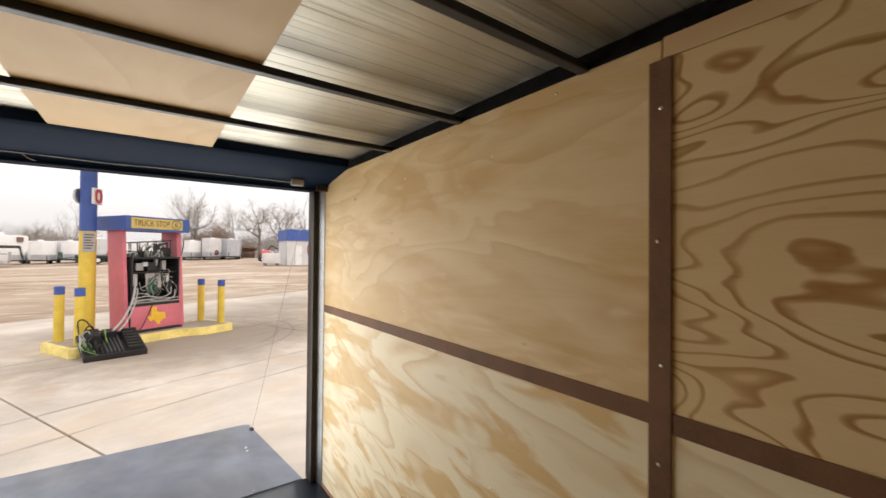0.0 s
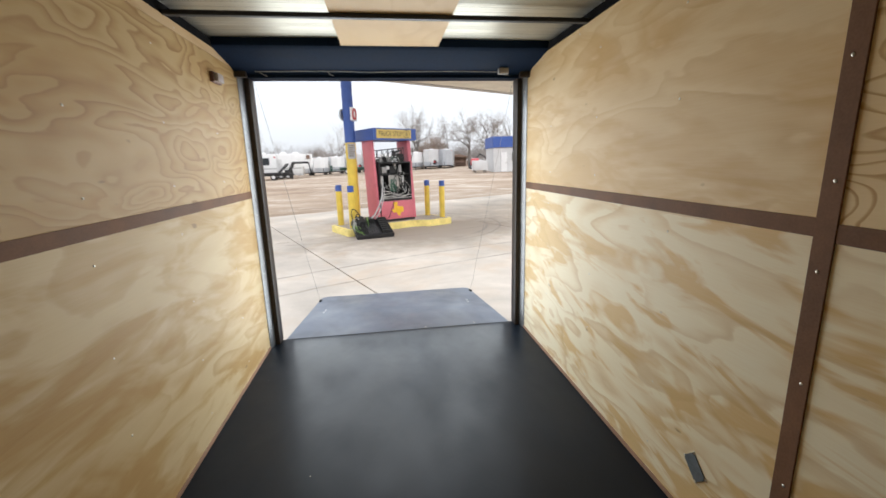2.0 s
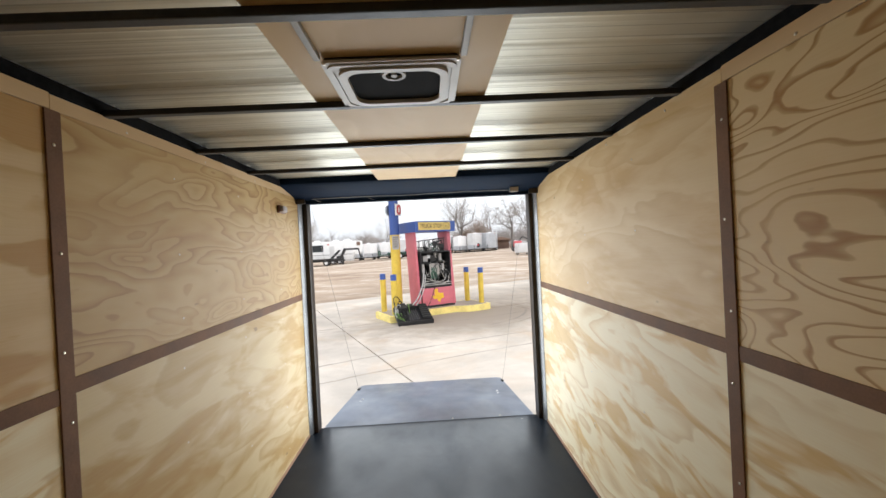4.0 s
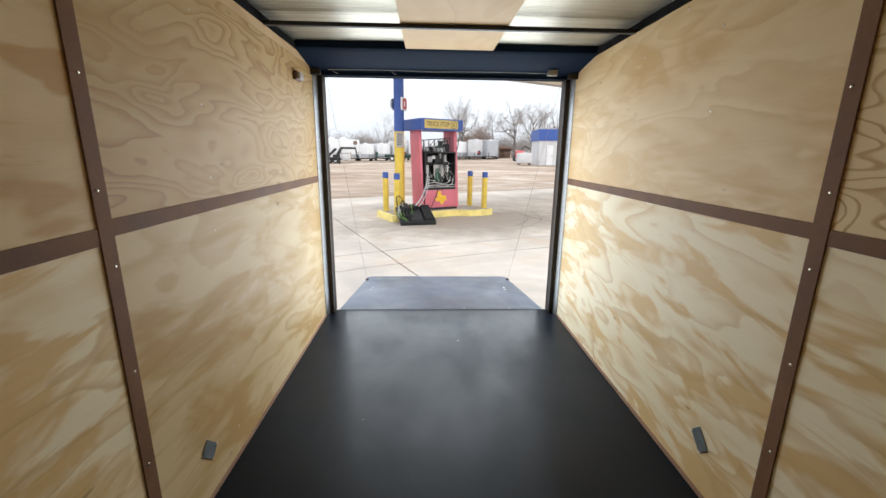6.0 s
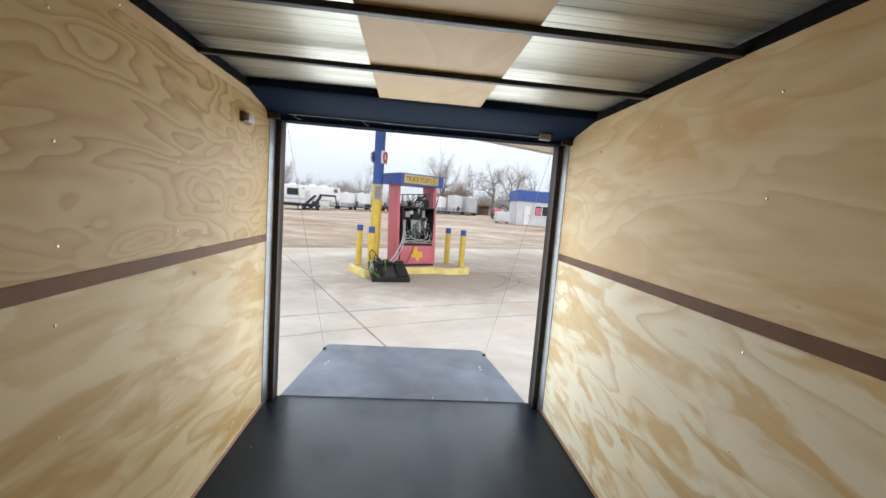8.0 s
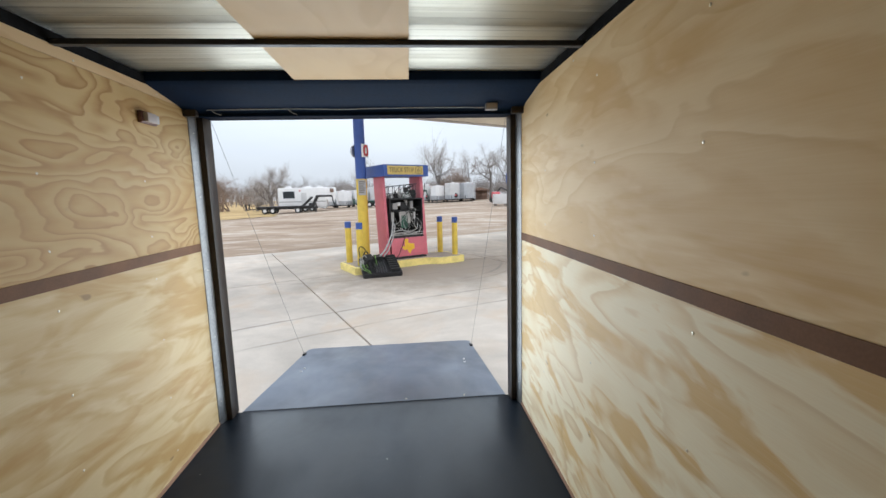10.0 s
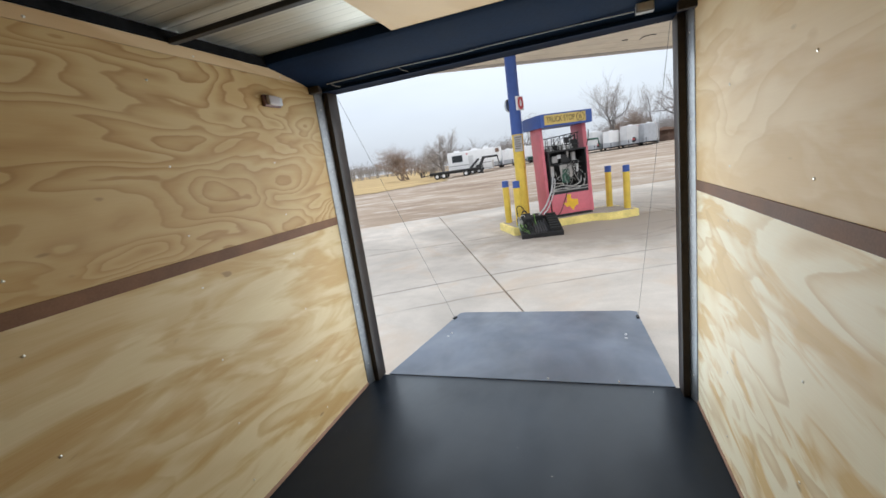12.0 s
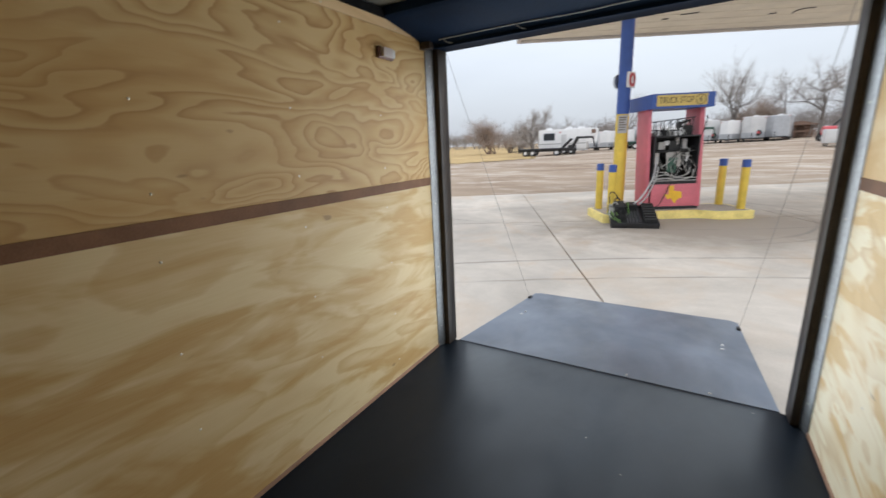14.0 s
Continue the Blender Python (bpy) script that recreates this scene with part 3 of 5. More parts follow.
# Rear frame: header box with a sloped inner cover, and two posts
rear = tagged(empty("door_frame"), "navy steel header and posts of the open rear doorway", "door frame", kind="structure")
prof = [(-0.52, 2.2), (-0.515, 2.165), (-0.49, 2.148), (-0.22, 2.103), (-0.15, 2.082), (-0.128, 2.064), (0.055, 2.064), (0.055, 2.24), (-0.52, 2.24)]
turn = Matrix(((0, 0, 1, 0), (1, 0, 0, 0), (0, 1, 0, 0), (0, 0, 0, 1)))
part("header", prism(prof, -1.062, 1.062, m=turn), NAVY, rear, "navy painted header box", True)
part("header_lip", box(-1.0, 1.0, -0.135, -0.118, 2.050, 2.066, 0.003), NAVY, rear)
for s in (-1, 1):
    lo, hi = sorted((s * 1.0, s * 1.074))
    part("post", box(lo, hi, -0.066, 0.05, 0.001, 2.066, 0.008), JAMB, rear, "dark steel door post", True)
    trim_profile = [(s * 1.074, -0.1275), (s * 1.060, -0.1275), (s * 1.0575, -0.124), (s * 1.036, -0.067), (s * 1.074, -0.067)]
    part("corner_trim", prism(trim_profile, 0.002, 2.060), GALV, rear, "bare galvanised corner trim")
    for z in (0.16, 0.62, 1.08, 1.56, 1.96):
        shared("screw", screw_mesh, rear, pose(s * 1.047, -0.096, z, 0, -90 * s, 0))

for s in (-1, 1):
    lo, hi = sorted((s * 0.985, s * 1.066))
    part("gusset", box(lo, hi, -0.175, -0.136, 2.05, 2.135, 0.004), JAMB, rear, "dark corner gusset")

# ---- ramp door lowered to the ground ----
ramp = tagged(empty("ramp_door", (0, 0.064, -0.012), 0), "dark grey rear ramp door lowered to the ground", "ramp door")
slope = math.degrees(math.atan2(0.275, 1.965))
ramp.matrix_basis = pose(0, 0.064, -0.012, -slope, 0, 0)
L = 1.966
outline = [(-0.985, 0), (0.985, 0), (0.985, L - 0.05), (0.93, L), (-0.93, L), (-0.985, L - 0.05)]
part("ramp_board", prism(outline, -0.045, 0.0, bevel=0.004), RAMP, ramp)
part("hinge", rod((-0.97, -0.016, -0.03), (0.97, -0.016, -0.03), 0.011), BLACK, ramp, "black hinge rod")
for x in (-0.82, 0.795):
    for y in (0.97, 1.07):
        part("bolt", rod((x + (0.01 if y > 1 else 0), y, -0.002), (x, y, 0.006), 0.014, 0.012, 10), WHITE_DIRTY, ramp, "bright bolt head")
for x in (0.217, 0.667):
    part("bolt", rod((x, 0.035, -0.002), (x, 0.035, 0.005), 0.008, 0.006, 8), SCREW, ramp, "bright bolt head")
for s in (-1, 1):
    part("cable_anchor", box(s * 0.965 - 0.014, s * 0.965 + 0.014, 1.62, 1.70, 0.0005, 0.02, 0.004), BLACK, ramp, "black cable anchor")
for s in (-1, 1):
    wire = tube([(s * 0.988, 0.02, 2.055), (s * 0.98, 0.85, 0.93), (s * 0.966, 1.70, -0.228)], 0.0015, 5)
    tagged(finish("ramp_cable", wire, WIRE), "thin steel cable from doorway to ramp", "cable", "ramp cables")

# ---- small fittings inside ----
lamp = tagged(empty("marker_lamp", (-HALF, -0.546, 1.968)), "small cloudy plastic lamp screwed to the plywood", "lamp")
part("base", box(0.0, 0.022, -0.065, 0.065, -0.030, 0.030, 0.006), BROWN_LENS, lamp)
part("lens", box(0.020, 0.046, -0.052, 0.03, -0.024, 0.024, 0.009), LENS_DULL, lamp, "cloudy plastic cover", True)
part("lens", box(0.020, 0.038, 0.012, 0.06, -0.022, 0.022, 0.007), CLEAR, lamp, "clear lens", True)
sw = tagged(empty("switch_box", (0.842, -0.205, 2.087)), "small grey switch box on the navy header", "switch box")
part("body", box(-0.038, 0.038, -0.022, 0.02, -0.024, 0.020, 0.004), PLASTIC_GREY, sw)
part("cover", box(-0.032, 0.032, -0.027, -0.0225, -0.018, 0.014, 0.002), PLASTIC_WHITE, sw)
pts = [(0.80, -0.19, 2.082), (0.5, -0.176, 2.088), (0.1, -0.18, 2.085), (-0.1, -0.174, 2.082), (-0.45, -0.178, 2.087), (-0.92, -0.176, 2.084)]
tagged(finish("lamp_wire", tube(pts, 0.0028, 5), CABLE_GREY), "thin grey wire clipped along the header", "wire")
for x in (-0.88, -0.42):
    tagged(finish("cable_tie", tube([(x - 0.012, -0.18, 2.085), (x + 0.005, -0.165, 2.068), (x + 0.03, -0.13, 2.0625)], 0.0022, 5), CABLE_GREY), "pale cable tie end hanging from header", "cable tie", "cable ties")

vent = tagged(empty("roof_vent", (0.006, -2.390, 2.148)), "off-white roof vent with black screen and crank", "roof vent")


def ring_frame(hx, hy, ix, iy, z0, z1, r_out, r_in, bm=None):
    """A frame with rounded corners, outside and inside."""
    bm = bm or bmesh.new()

    def rounded(a, b, r):
        out = []
        for cx, cy, st in ((a - r, b - r, 0), (-a + r, b - r, 90), (-a + r, -b + r, 180), (a - r, -b + r, 270)):
            for k in range(6):
                t = radians(st + 18 * k)
                out.append((cx + r * math.cos(t), cy + r * math.sin(t)))
        return out

    po, pi = rounded(hx, hy, r_out), rounded(ix, iy, r_in)
    loops = [[bm.verts.new((x, y, z)) for x, y in p] for p, z in ((po, z0), (pi, z0), (pi, z1), (po, z1))]
    n = len(po)
    for a, b in ((0, 1), (1, 2), (2, 3), (3, 0)):
        for k in range(n):
            bm.faces.new((loops[a][k], loops[a][(k + 1) % n], loops[b][(k + 1) % n], loops[b][k]))
    return bm


part("flange", ring_frame(0.200, 0.180, 0.160, 0.144, 0.0, 0.008, 0.018, 0.05), PLASTIC_WHITE, vent, "off-white plastic flange", True)
part("rim", ring_frame(0.164, 0.148, 0.142, 0.127, -0.010, 0.02, 0.055, 0.05), PLASTIC_WHITE, vent, "raised plastic rim", True)
part("garnish", ring_frame(0.188, 0.168, 0.175, 0.156, -0.004, 0.001, 0.03, 0.03), PLASTIC_WHITE, vent, "", True)
part("screen", box(-0.150, 0.150, -0.135, 0.135, 0.004, 0.008), SCREEN_BLACK, vent, "black insect screen")
bm = ring_frame(0.036, 0.036, 0.026, 0.026, -0.006, 0.004, 0.0355, 0.0255)
bmesh.ops.translate(bm, vec=(0, -0.090, 0), verts=bm.verts)
part("crank_ring", bm, PLASTIC_GREY, vent, "grey crank ring", True)
bm = rod((0, -0.090, -0.006), (0, -0.090, 0.004), 0.010, 0.008, 14)
box(-0.004, 0.004, -0.117, -0.064, -0.003, 0.003, 0.001, bm)
part("crank_knob", bm, PLASTIC_GREY, vent, "grey crank knob", True)
# collar takes the dark colour to stand for the shadow above the flange
part("curb", ring_frame(0.192, 0.172, 0.178, 0.158, 0.008, 0.0185, 0.01, 0.008), STEEL_DARK, vent, "vent collar coloured dark for shadow")
for sx in (-1, 1):
    for sy in (-1, 1):
        shared("screw", screw_mesh, vent, pose(sx * 0.19, sy * 0.172, -0.001, 180, 0, 0))
for sx in (-1, 1):
    tagged(finish("vent_rail", box(sx * 0.206 + 0.006 - 0.009, sx * 0.206 + 0.006 + 0.009, -2.782, -2.572, 2.152, 2.1668, 0.003), PLASTIC_GREY), "bare steel rail framing the roof vent", "rail", "vent rails")

for s, y, z in ((1, -2.105, 0.246), (-1, -2.095, 0.224)):
    pl = tagged(empty("cover_plate"), "small grey metal plate screwed to lower plywood", "cover plate", "cover plates")
    pl.matrix_basis = pose(s * (HALF - 0.0005), y, z, 0, -90 * s, 0) @ pose(0, 0, 0, 0, 0, 45)
    a, b2, c = 0.049, 0.033, 0.008
    out = [(-a + c, -b2), (a - c, -b2), (a - c, -b2 + c), (a, -b2 + c), (a, b2 - c), (a - c, b2 - c), (a - c, b2), (-a + c, b2), (-a + c, b2 - c), (-a, b2 - c), (-a, -b2 + c), (-a + c, -b2 + c)]
    part("plate", prism(out, 0.0, 0.004), PLATE, pl)
    for sx in (-1, 1):
        for sy in (-1, 1):
            shared("screw", screw_mesh, pl, pose(sx * (a - 0.001), sy * (b2 - 0.001), 0.001))

# ---- forecourt paving: slabs on a turned grid, worn and stained ----
SLAB, SLAB_TURN = 5.4, 24.5
grid = pose(-2.37, 6.87, GROUND, 0, 0, SLAB_TURN)
pavement = tagged(new("pavement"), "pale worn concrete forecourt slabs with dark joints", "pavement", kind="structure")
pavement.matrix_basis = grid
slab_bm = box(-SLAB / 2 + 0.012, SLAB / 2 - 0.012, -SLAB + 0.012, SLAB - 0.012, -0.16, 0.0, 0.012)
slab_mesh = bpy.data.meshes.new("slab")
bmesh.ops.recalc_face_normals(slab_bm, faces=slab_bm.faces)
slab_bm.to_mesh(slab_mesh)
slab_bm.free()
slab_mesh.materials.append(CONCRETE)
for i in range(-6, 7):
    for j in range(-2, 0):
        shared("slab", slab_mesh, pavement, pose((i + 0.5) * SLAB, (j + 0.5) * 2 * SLAB, 0))
# the far row of slabs ends in a slightly skewed edge along the road
for i in range(-6, 8):
    a, b2 = (i * SLAB) + 0.012, ((i + 1) * SLAB) - 0.012
    if b2 > 37.8:
        break

    def far_v(u):
        return 5.75 + 0.075 * u

    part("slab", prism([(a, 0.012), (b2, 0.012), (b2, far_v(b2)), (a, far_v(a))], -0.16, 0.0), CONCRETE, pavement)


# ---- fuel island ----
ISL = pose(-0.95, 7.15, GROUND, 0, 0, 27.5)
ISL_TOP = 0.185


def on_island(u, v, z=0.0, turn_deg=0.0):
    return ISL @ pose(u, v, z, 0, 0, turn_deg)


def smooth_step(a, b, t):
    t = min(1.0, max(0.0, (t - a) / (b - a)))
    return t * t * (3 - 2 * t)


IL, IW = 3.17, 1.22
front_edge, back_edge = [], []
for k in range(41):
    u = -0.14 + (IL + 0.14) * k / 40
    inset = 0.30 * smooth_step(0.55, 1.0, u) * (1 - smooth_step(2.0, 2.5, u))
    round_end = 0.05 * (1 if k in (0, 40) else 0)
    front_edge.append((u, inset + round_end))
    back_edge.append((u, IW - inset * 0.6 - round_end))
island_outline = front_edge + back_edge[::-1]
island = tagged(empty("fuel_island"), "raised concrete fuel island with yellow painted kerb", "fuel island", kind="structure")
island.matrix_basis = ISL
part("curb", prism(island_outline, 0.001, ISL_TOP, bevel=0.018), YELLOW_PALE, island, "yellow painted kerb", True)
inner = [(0.07 + (u / IL) * (IL - 0.14), v + (0.07 if k < 41 else -0.07)) for k, (u, v) in enumerate(island_outline)]
part("infill", prism(inner, ISL_TOP - 0.02, ISL_TOP + 0.003), OIL, island, "dirty grey concrete infill")


def bollard(u, v, lean=0.0):
    b = tagged(empty("bollard"), "yellow steel bollard with blue top on fuel island", "bollard", "island bollards")
    b.matrix_basis = on_island(u, v, ISL_TOP + 0.003) @ pose(0, 0, 0, lean, 0, 0)
    part("pipe", rod((0, 0, 0), (0, 0, 0.93), 0.082, sides=24), YELLOW, b, "yellow painted pipe", True)
    bm = rod((0, 0, 0.93), (0, 0, 1.085), 0.0835, sides=24)
    rod((0, 0, 1.085), (0, 0, 1.095), 0.0835, 0.065, 24, bm)
    part("cap", bm, BLUE, b, "blue painted top", True)


bollard(0.12, 0.30)
bollard(0.07, 1.0)
bollard(3.02, 0.30, 0.4)
bollard(2.96, 1.02)

# canopy column
column = tagged(empty("canopy_column"), "round yellow and blue steel canopy column", "column")
column.matrix_basis = pose(-0.965, 8.36, GROUND + ISL_TOP + 0.003)
Z0 = GROUND + ISL_TOP
part("lower_shaft", rod((0, 0, 0), (0, 0, 2.03 - Z0), 0.142, sides=32), YELLOW, column, "yellow painted shaft", True)
part("upper_shaft", rod((0, 0, 2.03 - Z0), (0, 0, 4.51 - Z0), 0.143, sides=32), BLUE, column, "blue painted shaft", True)
part("notice", box(-0.10, 0.10, -0.16, -0.10, 1.60 - Z0, 2.0 - Z0, 0.004, m=pose(0, 0, 0, 0, 0, 12)), NOTICE, column, "grey notice plate")
for k in range(6):
    part("notice_line", box(-0.08, 0.08 - 0.02 * (k % 3), -0.1635, -0.16, 1.94 - 0.055 * k - Z0, 1.962 - 0.055 * k - Z0, m=pose(0, 0, 0, 0, 0, 12)), SIGN_INK, column)


def number_sign(turn_deg):
    m = pose(0, 0, 2.77 - Z0, 0, 0, turn_deg)
    part("sign_plate", box(0.13, 0.18, -0.145, 0.145, -0.17, 0.17, 0.012, m=m), WHITE, column, "white edged sign plate")
    bm = ring_frame(0.12, 0.15, 0.055, 0.085, 0.0, 0.012, 0.11, 0.05)
    bmesh.ops.transform(bm, matrix=m @ pose(0.181, 0, 0, 90, 0, 90), verts=bm.verts)
    part("sign_ring", bm, RED, column, "red rounded ring", True)


number_sign(-24)
part("sign_disc", rod((-0.125, 0.06, 2.77 - Z0), (-0.165, 0.083, 2.77 - Z0), 0.16, sides=28), ALU, column, "bare grey round sign plate", True)

# pump with open, stripped cabinet
pump = tagged(empty("fuel_pump"), "pink and blue fuel pump with stripped open cabinet", "fuel pump")
pump.matrix_basis = on_island(1.0, 0.52, ISL_TOP + 0.003)
PW, PD = 1.22, 0.62
PZ = GROUND + ISL_TOP


def pz(z):
    return z - PZ


part("base", box(0.02, PW - 0.02, 0.03, PD - 0.02, 0.0, 0.06, 0.006), BLACK, pump, "black base plinth")
for x0, x1 in ((-0.01, 0.065), (PW - 0.10, PW + 0.01)):
    bm = box(x0, x1, 0.0, PD, 0.055, pz(2.09), 0.012)
    for v in bm.verts:
        v.co.x -= 0.02 * max(0.0, v.co.z - 0.3) / 2.0
        v.co.y += 0.15 * max(0.0, v.co.z - 0.3) / 2.0
    part("side_panel", bm, PINK, pump, "faded pink side panel", True)
part("lower_door", box(0.10, PW - 0.10, 0.004, 0.04, 0.07, pz(0.40), 0.006), PINK, pump, "faded pink lower door", True)
part("lower_box", box(0.11, PW - 0.11, 0.045, PD - 0.03, 0.07, pz(0.39), 0.0), BLACK, pump)
part("door_gap", box(0.10, PW - 0.10, 0.012, 0.05, pz(0.402), pz(0.43), 0.002), BLACK, pump)
# the gutted upper cabinet
for x0, x1, y0, y1, z0, z1 in (
    (0.105, PW - 0.105, PD - 0.10, PD - 0.07, pz(0.43), pz(1.47)), (0.105, 0.135, 0.02, PD - 0.10, pz(0.43), pz(1.47)),
    (PW - 0.135, PW - 0.105, 0.02, PD - 0.10, pz(0.43), pz(1.47)), (0.105, PW - 0.105, 0.01, PD - 0.07, pz(1.455), pz(1.49)),
    (0.105, PW - 0.105, 0.02, PD - 0.10, pz(0.43), pz(0.46)), (0.135, PW - 0.135, 0.10, PD - 0.10, pz(1.13), pz(1.15)),
):
    part("cabinet_sheet", box(x0, x1, y0, y1, z0, z1, 0.003), BLACK, pump, "black cabinet sheet")
for z in (0.47, 0.53):
    part("front_bar", box(0.12, PW - 0.12, -0.005, 0.02, pz(z), pz(z + 0.022), 0.003), PLASTIC_GREY, pump, "grey cross bar")
rnd = random.Random(12)
for x, z, sx, sy, sz, m in (
    (0.33, 1.27, 0.15, 0.10, 0.17, PLASTIC_GREY), (0.60, 1.27, 0.22, 0.12, 0.20, RUBBER), (0.84, 1.30, 0.09, 0.10, 0.22, PLASTIC_GREY),
    (0.80, 0.95, 0.20, 0.16, 0.26, RUBBER), (0.98, 0.78, 0.12, 0.15, 0.34, BLACK), (0.24, 0.98, 0.10, 0.10, 0.26, PLASTIC_WHITE), (0.45, 1.33, 0.10, 0.08, 0.10, WHITE_DIRTY), (0.92, 1.0, 0.07, 0.1, 0.2, WHITE_DIRTY), (0.68, 1.36, 0.06, 0.08, 0.16, PLASTIC_WHITE), (0.62, 0.62, 0.26, 0.14, 0.12, RUBBER),
):
    bm = box(x - sx / 2, x + sx / 2, 0.16, 0.16 + sy, pz(z - sz / 2), pz(z + sz / 2), 0.008)
    part("component", bm, m, pump)
bm = box(0.36, 0.56, 0.10, 0.115, pz(0.72), pz(1.06), 0.003, m=pose(0, 0, 0, 0, 6, 0))
part("circuit_board", bm, PCB, pump, "green circuit board")
part("gauge_plate", box(0.52, 0.84, 0.13, 0.14, pz(0.74), pz(1.08), 0.004, m=pose(0, 0, 0, 0, -4, 0)), PLASTIC_WHITE, pump, "pale torn inner panel")
for k in range(32):
    x, z = rnd.uniform(0.2, 1.0), rnd.uniform(0.55, 1.15)
    pts = [(x, 0.12, pz(z + 0.1))]
    for q in range(3):
        pts.append((pts[-1][0] + rnd.uniform(-0.15, 0.15), rnd.uniform(0.02, 0.13), pts[-1][2] - rnd.uniform(0.0, 0.15)))
    pts = [(min(1.06, max(0.15, a)), b, max(pz(0.5), c)) for a, b, c in pts]
    part("loose_cable", tube(pts, rnd.choice((0.004, 0.006, 0.009)), 5, None, 4), (CABLE_GREY, RUBBER, PLASTIC_WHITE, RUBBER, CABLE_GREY)[k % 5], pump)
# parts left standing on top of the cabinet
for y in (0.16, 0.42):
    bm = box(0.11, 0.125, y, y + 0.015, pz(1.49), pz(1.80), 0.002)
    for x, top in ((0.27, 1.82), (0.45, 1.80), (0.62, 1.84), (0.80, 1.85), (0.97, 1.88)):
        box(x, x + 0.015, y, y + 0.015, pz(1.49), pz(top), 0.002, bm)
    rod((0.10, y + 0.008, pz(1.80)), (1.02, y + 0.008, pz(1.88)), 0.011, sides=6, bm=bm)
    rod((0.10, y + 0.008, pz(1.62)), (1.02, y + 0.008, pz(1.60)), 0.009, sides=6, bm=bm)
    rod((0.27, y + 0.008, pz(1.50)), (0.62, y + 0.008, pz(1.82)), 0.007, sides=6, bm=bm)
    part("bracket", bm, STEEL_DARK, pump, "bare steel lattice on top")
for x, y, z, sx, sz, m in ((0.20, 0.30, 1.53, 0.12, 0.08, PLASTIC_GREY), (0.40, 0.24, 1.55, 0.16, 0.12, RUBBER), (0.72, 0.26, 1.72, 0.10, 0.14, BLACK), (0.90, 0.24, 1.60, 0.15, 0.22, RUBBER), (0.58, 0.34, 1.54, 0.14, 0.10, PLASTIC_GREY), (0.86, 0.30, 1.78, 0.08, 0.10, WHITE_DIRTY)):
    bm = box(x - sx / 2, x + sx / 2, y - 0.06, y + 0.06, pz(z - sz / 2), pz(z + sz / 2), 0.008)
    if z > 1.65:
        box(x - 0.012, x + 0.012, y - 0.012, y + 0.012, pz(1.49), pz(z - sz / 2 + 0.01), bm=bm)
    part("component", bm, m, pump)
bm = rod((0.70, 0.21, pz(1.49)), (0.70, 0.21, pz(1.76)), 0.016, sides=8)
rod((0.70, 0.21, pz(1.74)), (0.93, 0.21, pz(1.82)), 0.018, sides=8, bm=bm)
rod((0.93, 0.21, pz(1.84)), (0.93, 0.21, pz(1.66)), 0.016, sides=8, bm=bm)
part("valve", bm, RUBBER, pump, "dark valve and pipe")
for k in range(9):
    x = 0.16 + 0.09 * k
    pts = [(x, 0.15, pz(1.50)), (x + rnd.uniform(-0.06, 0.10), 0.12, pz(1.58 + rnd.uniform(0, 0.12))), (x + rnd.uniform(0.0, 0.16), 0.16, pz(1.50))]
    part("loose_cable", tube(pts, 0.008, 5, None, 4), (RUBBER, CABLE_GREY)[k % 2], pump)
# header with sign, sides swept back to the column
hz0, hz1 = pz(2.075), pz(2.385)
hd = [(-0.08, -0.10), (PW + 0.05, -0.08), (PW + 0.06, 0.80), (-0.14, 0.98)]
part("header_box", prism(hd, hz0, hz1, bevel=0.012), BLUE, pump, "blue header box")
sign = part("sign_board", box(0.02, 1.10, -0.016, 0.0, pz(2.12), pz(2.35), 0.004, m=pose(0, -0.096, 0, 0, 0, 0.9)), SIGN_YELLOW, pump, "dull yellow sign board")
lettering("TRUCK STOP", 0.185, SIGN_INK, pump, pose(0.44, -0.108, pz(2.235), 90, 0, 0.9), "sign_lettering", 0.74)
lettering("6", 0.17, SIGN_INK, pump, pose(0.955, -0.100, pz(2.235), 90, 0, 0.9), "sign_number")
bm = ring_frame(0.108, 0.108, 0.094, 0.094, 0.0, 0.004, 0.107, 0.093)
bmesh.ops.transform(bm, matrix=pose(0.955, -0.0985, pz(2.235), 90, 0, 0.9), verts=bm.verts)
part("sign_circle", bm, SIGN_INK, pump, "dark circle round the number")
state = [(-0.10, 0.20), (0.015, 0.20), (0.015, 0.09), (0.06, 0.075), (0.11, 0.06), (0.15, 0.065), (0.195, 0.05), (0.20, -0.02), (0.21, -0.05), (0.20, -0.085), (0.15, -0.10), (0.105, -0.135), (0.08, -0.17), (0.085, -0.215), (0.045, -0.205), (0.005, -0.16), (-0.03, -0.10), (-0.065, -0.09), (-0.09, -0.12), (-0.125, -0.10), (-0.155, -0.05), (-0.215, 0.0), (-0.10, 0.0)]
bm = prism(state, 0.0, 0.003)
bmesh.ops.transform(bm, matrix=pose(0.60, 0.0025, pz(0.165), 90, 0, 0), verts=bm.verts)
part("decal", bm, DECAL, pump, "yellow state-shaped decal")
part("hose", tube([(0.20, 0.06, pz(1.02)), (0.15, -0.05, pz(0.92)), (0.02, -0.20, pz(0.55)), (-0.28, -0.46, pz(0.22)), (-0.55, -0.70, pz(0.08))], 0.021, 8), HOSE, pump, "pale grey hose hanging out of the cabinet", True)
part("hose", tube([(0.24, 0.06, pz(0.80)), (0.19, -0.05, pz(0.72)), (0.07, -0.18, pz(0.46)), (-0.20, -0.46, pz(0.18)), (-0.45, -0.72, pz(0.07))], 0.016, 8), HOSE, pump, "pale grey hose hanging out of the cabinet", True)
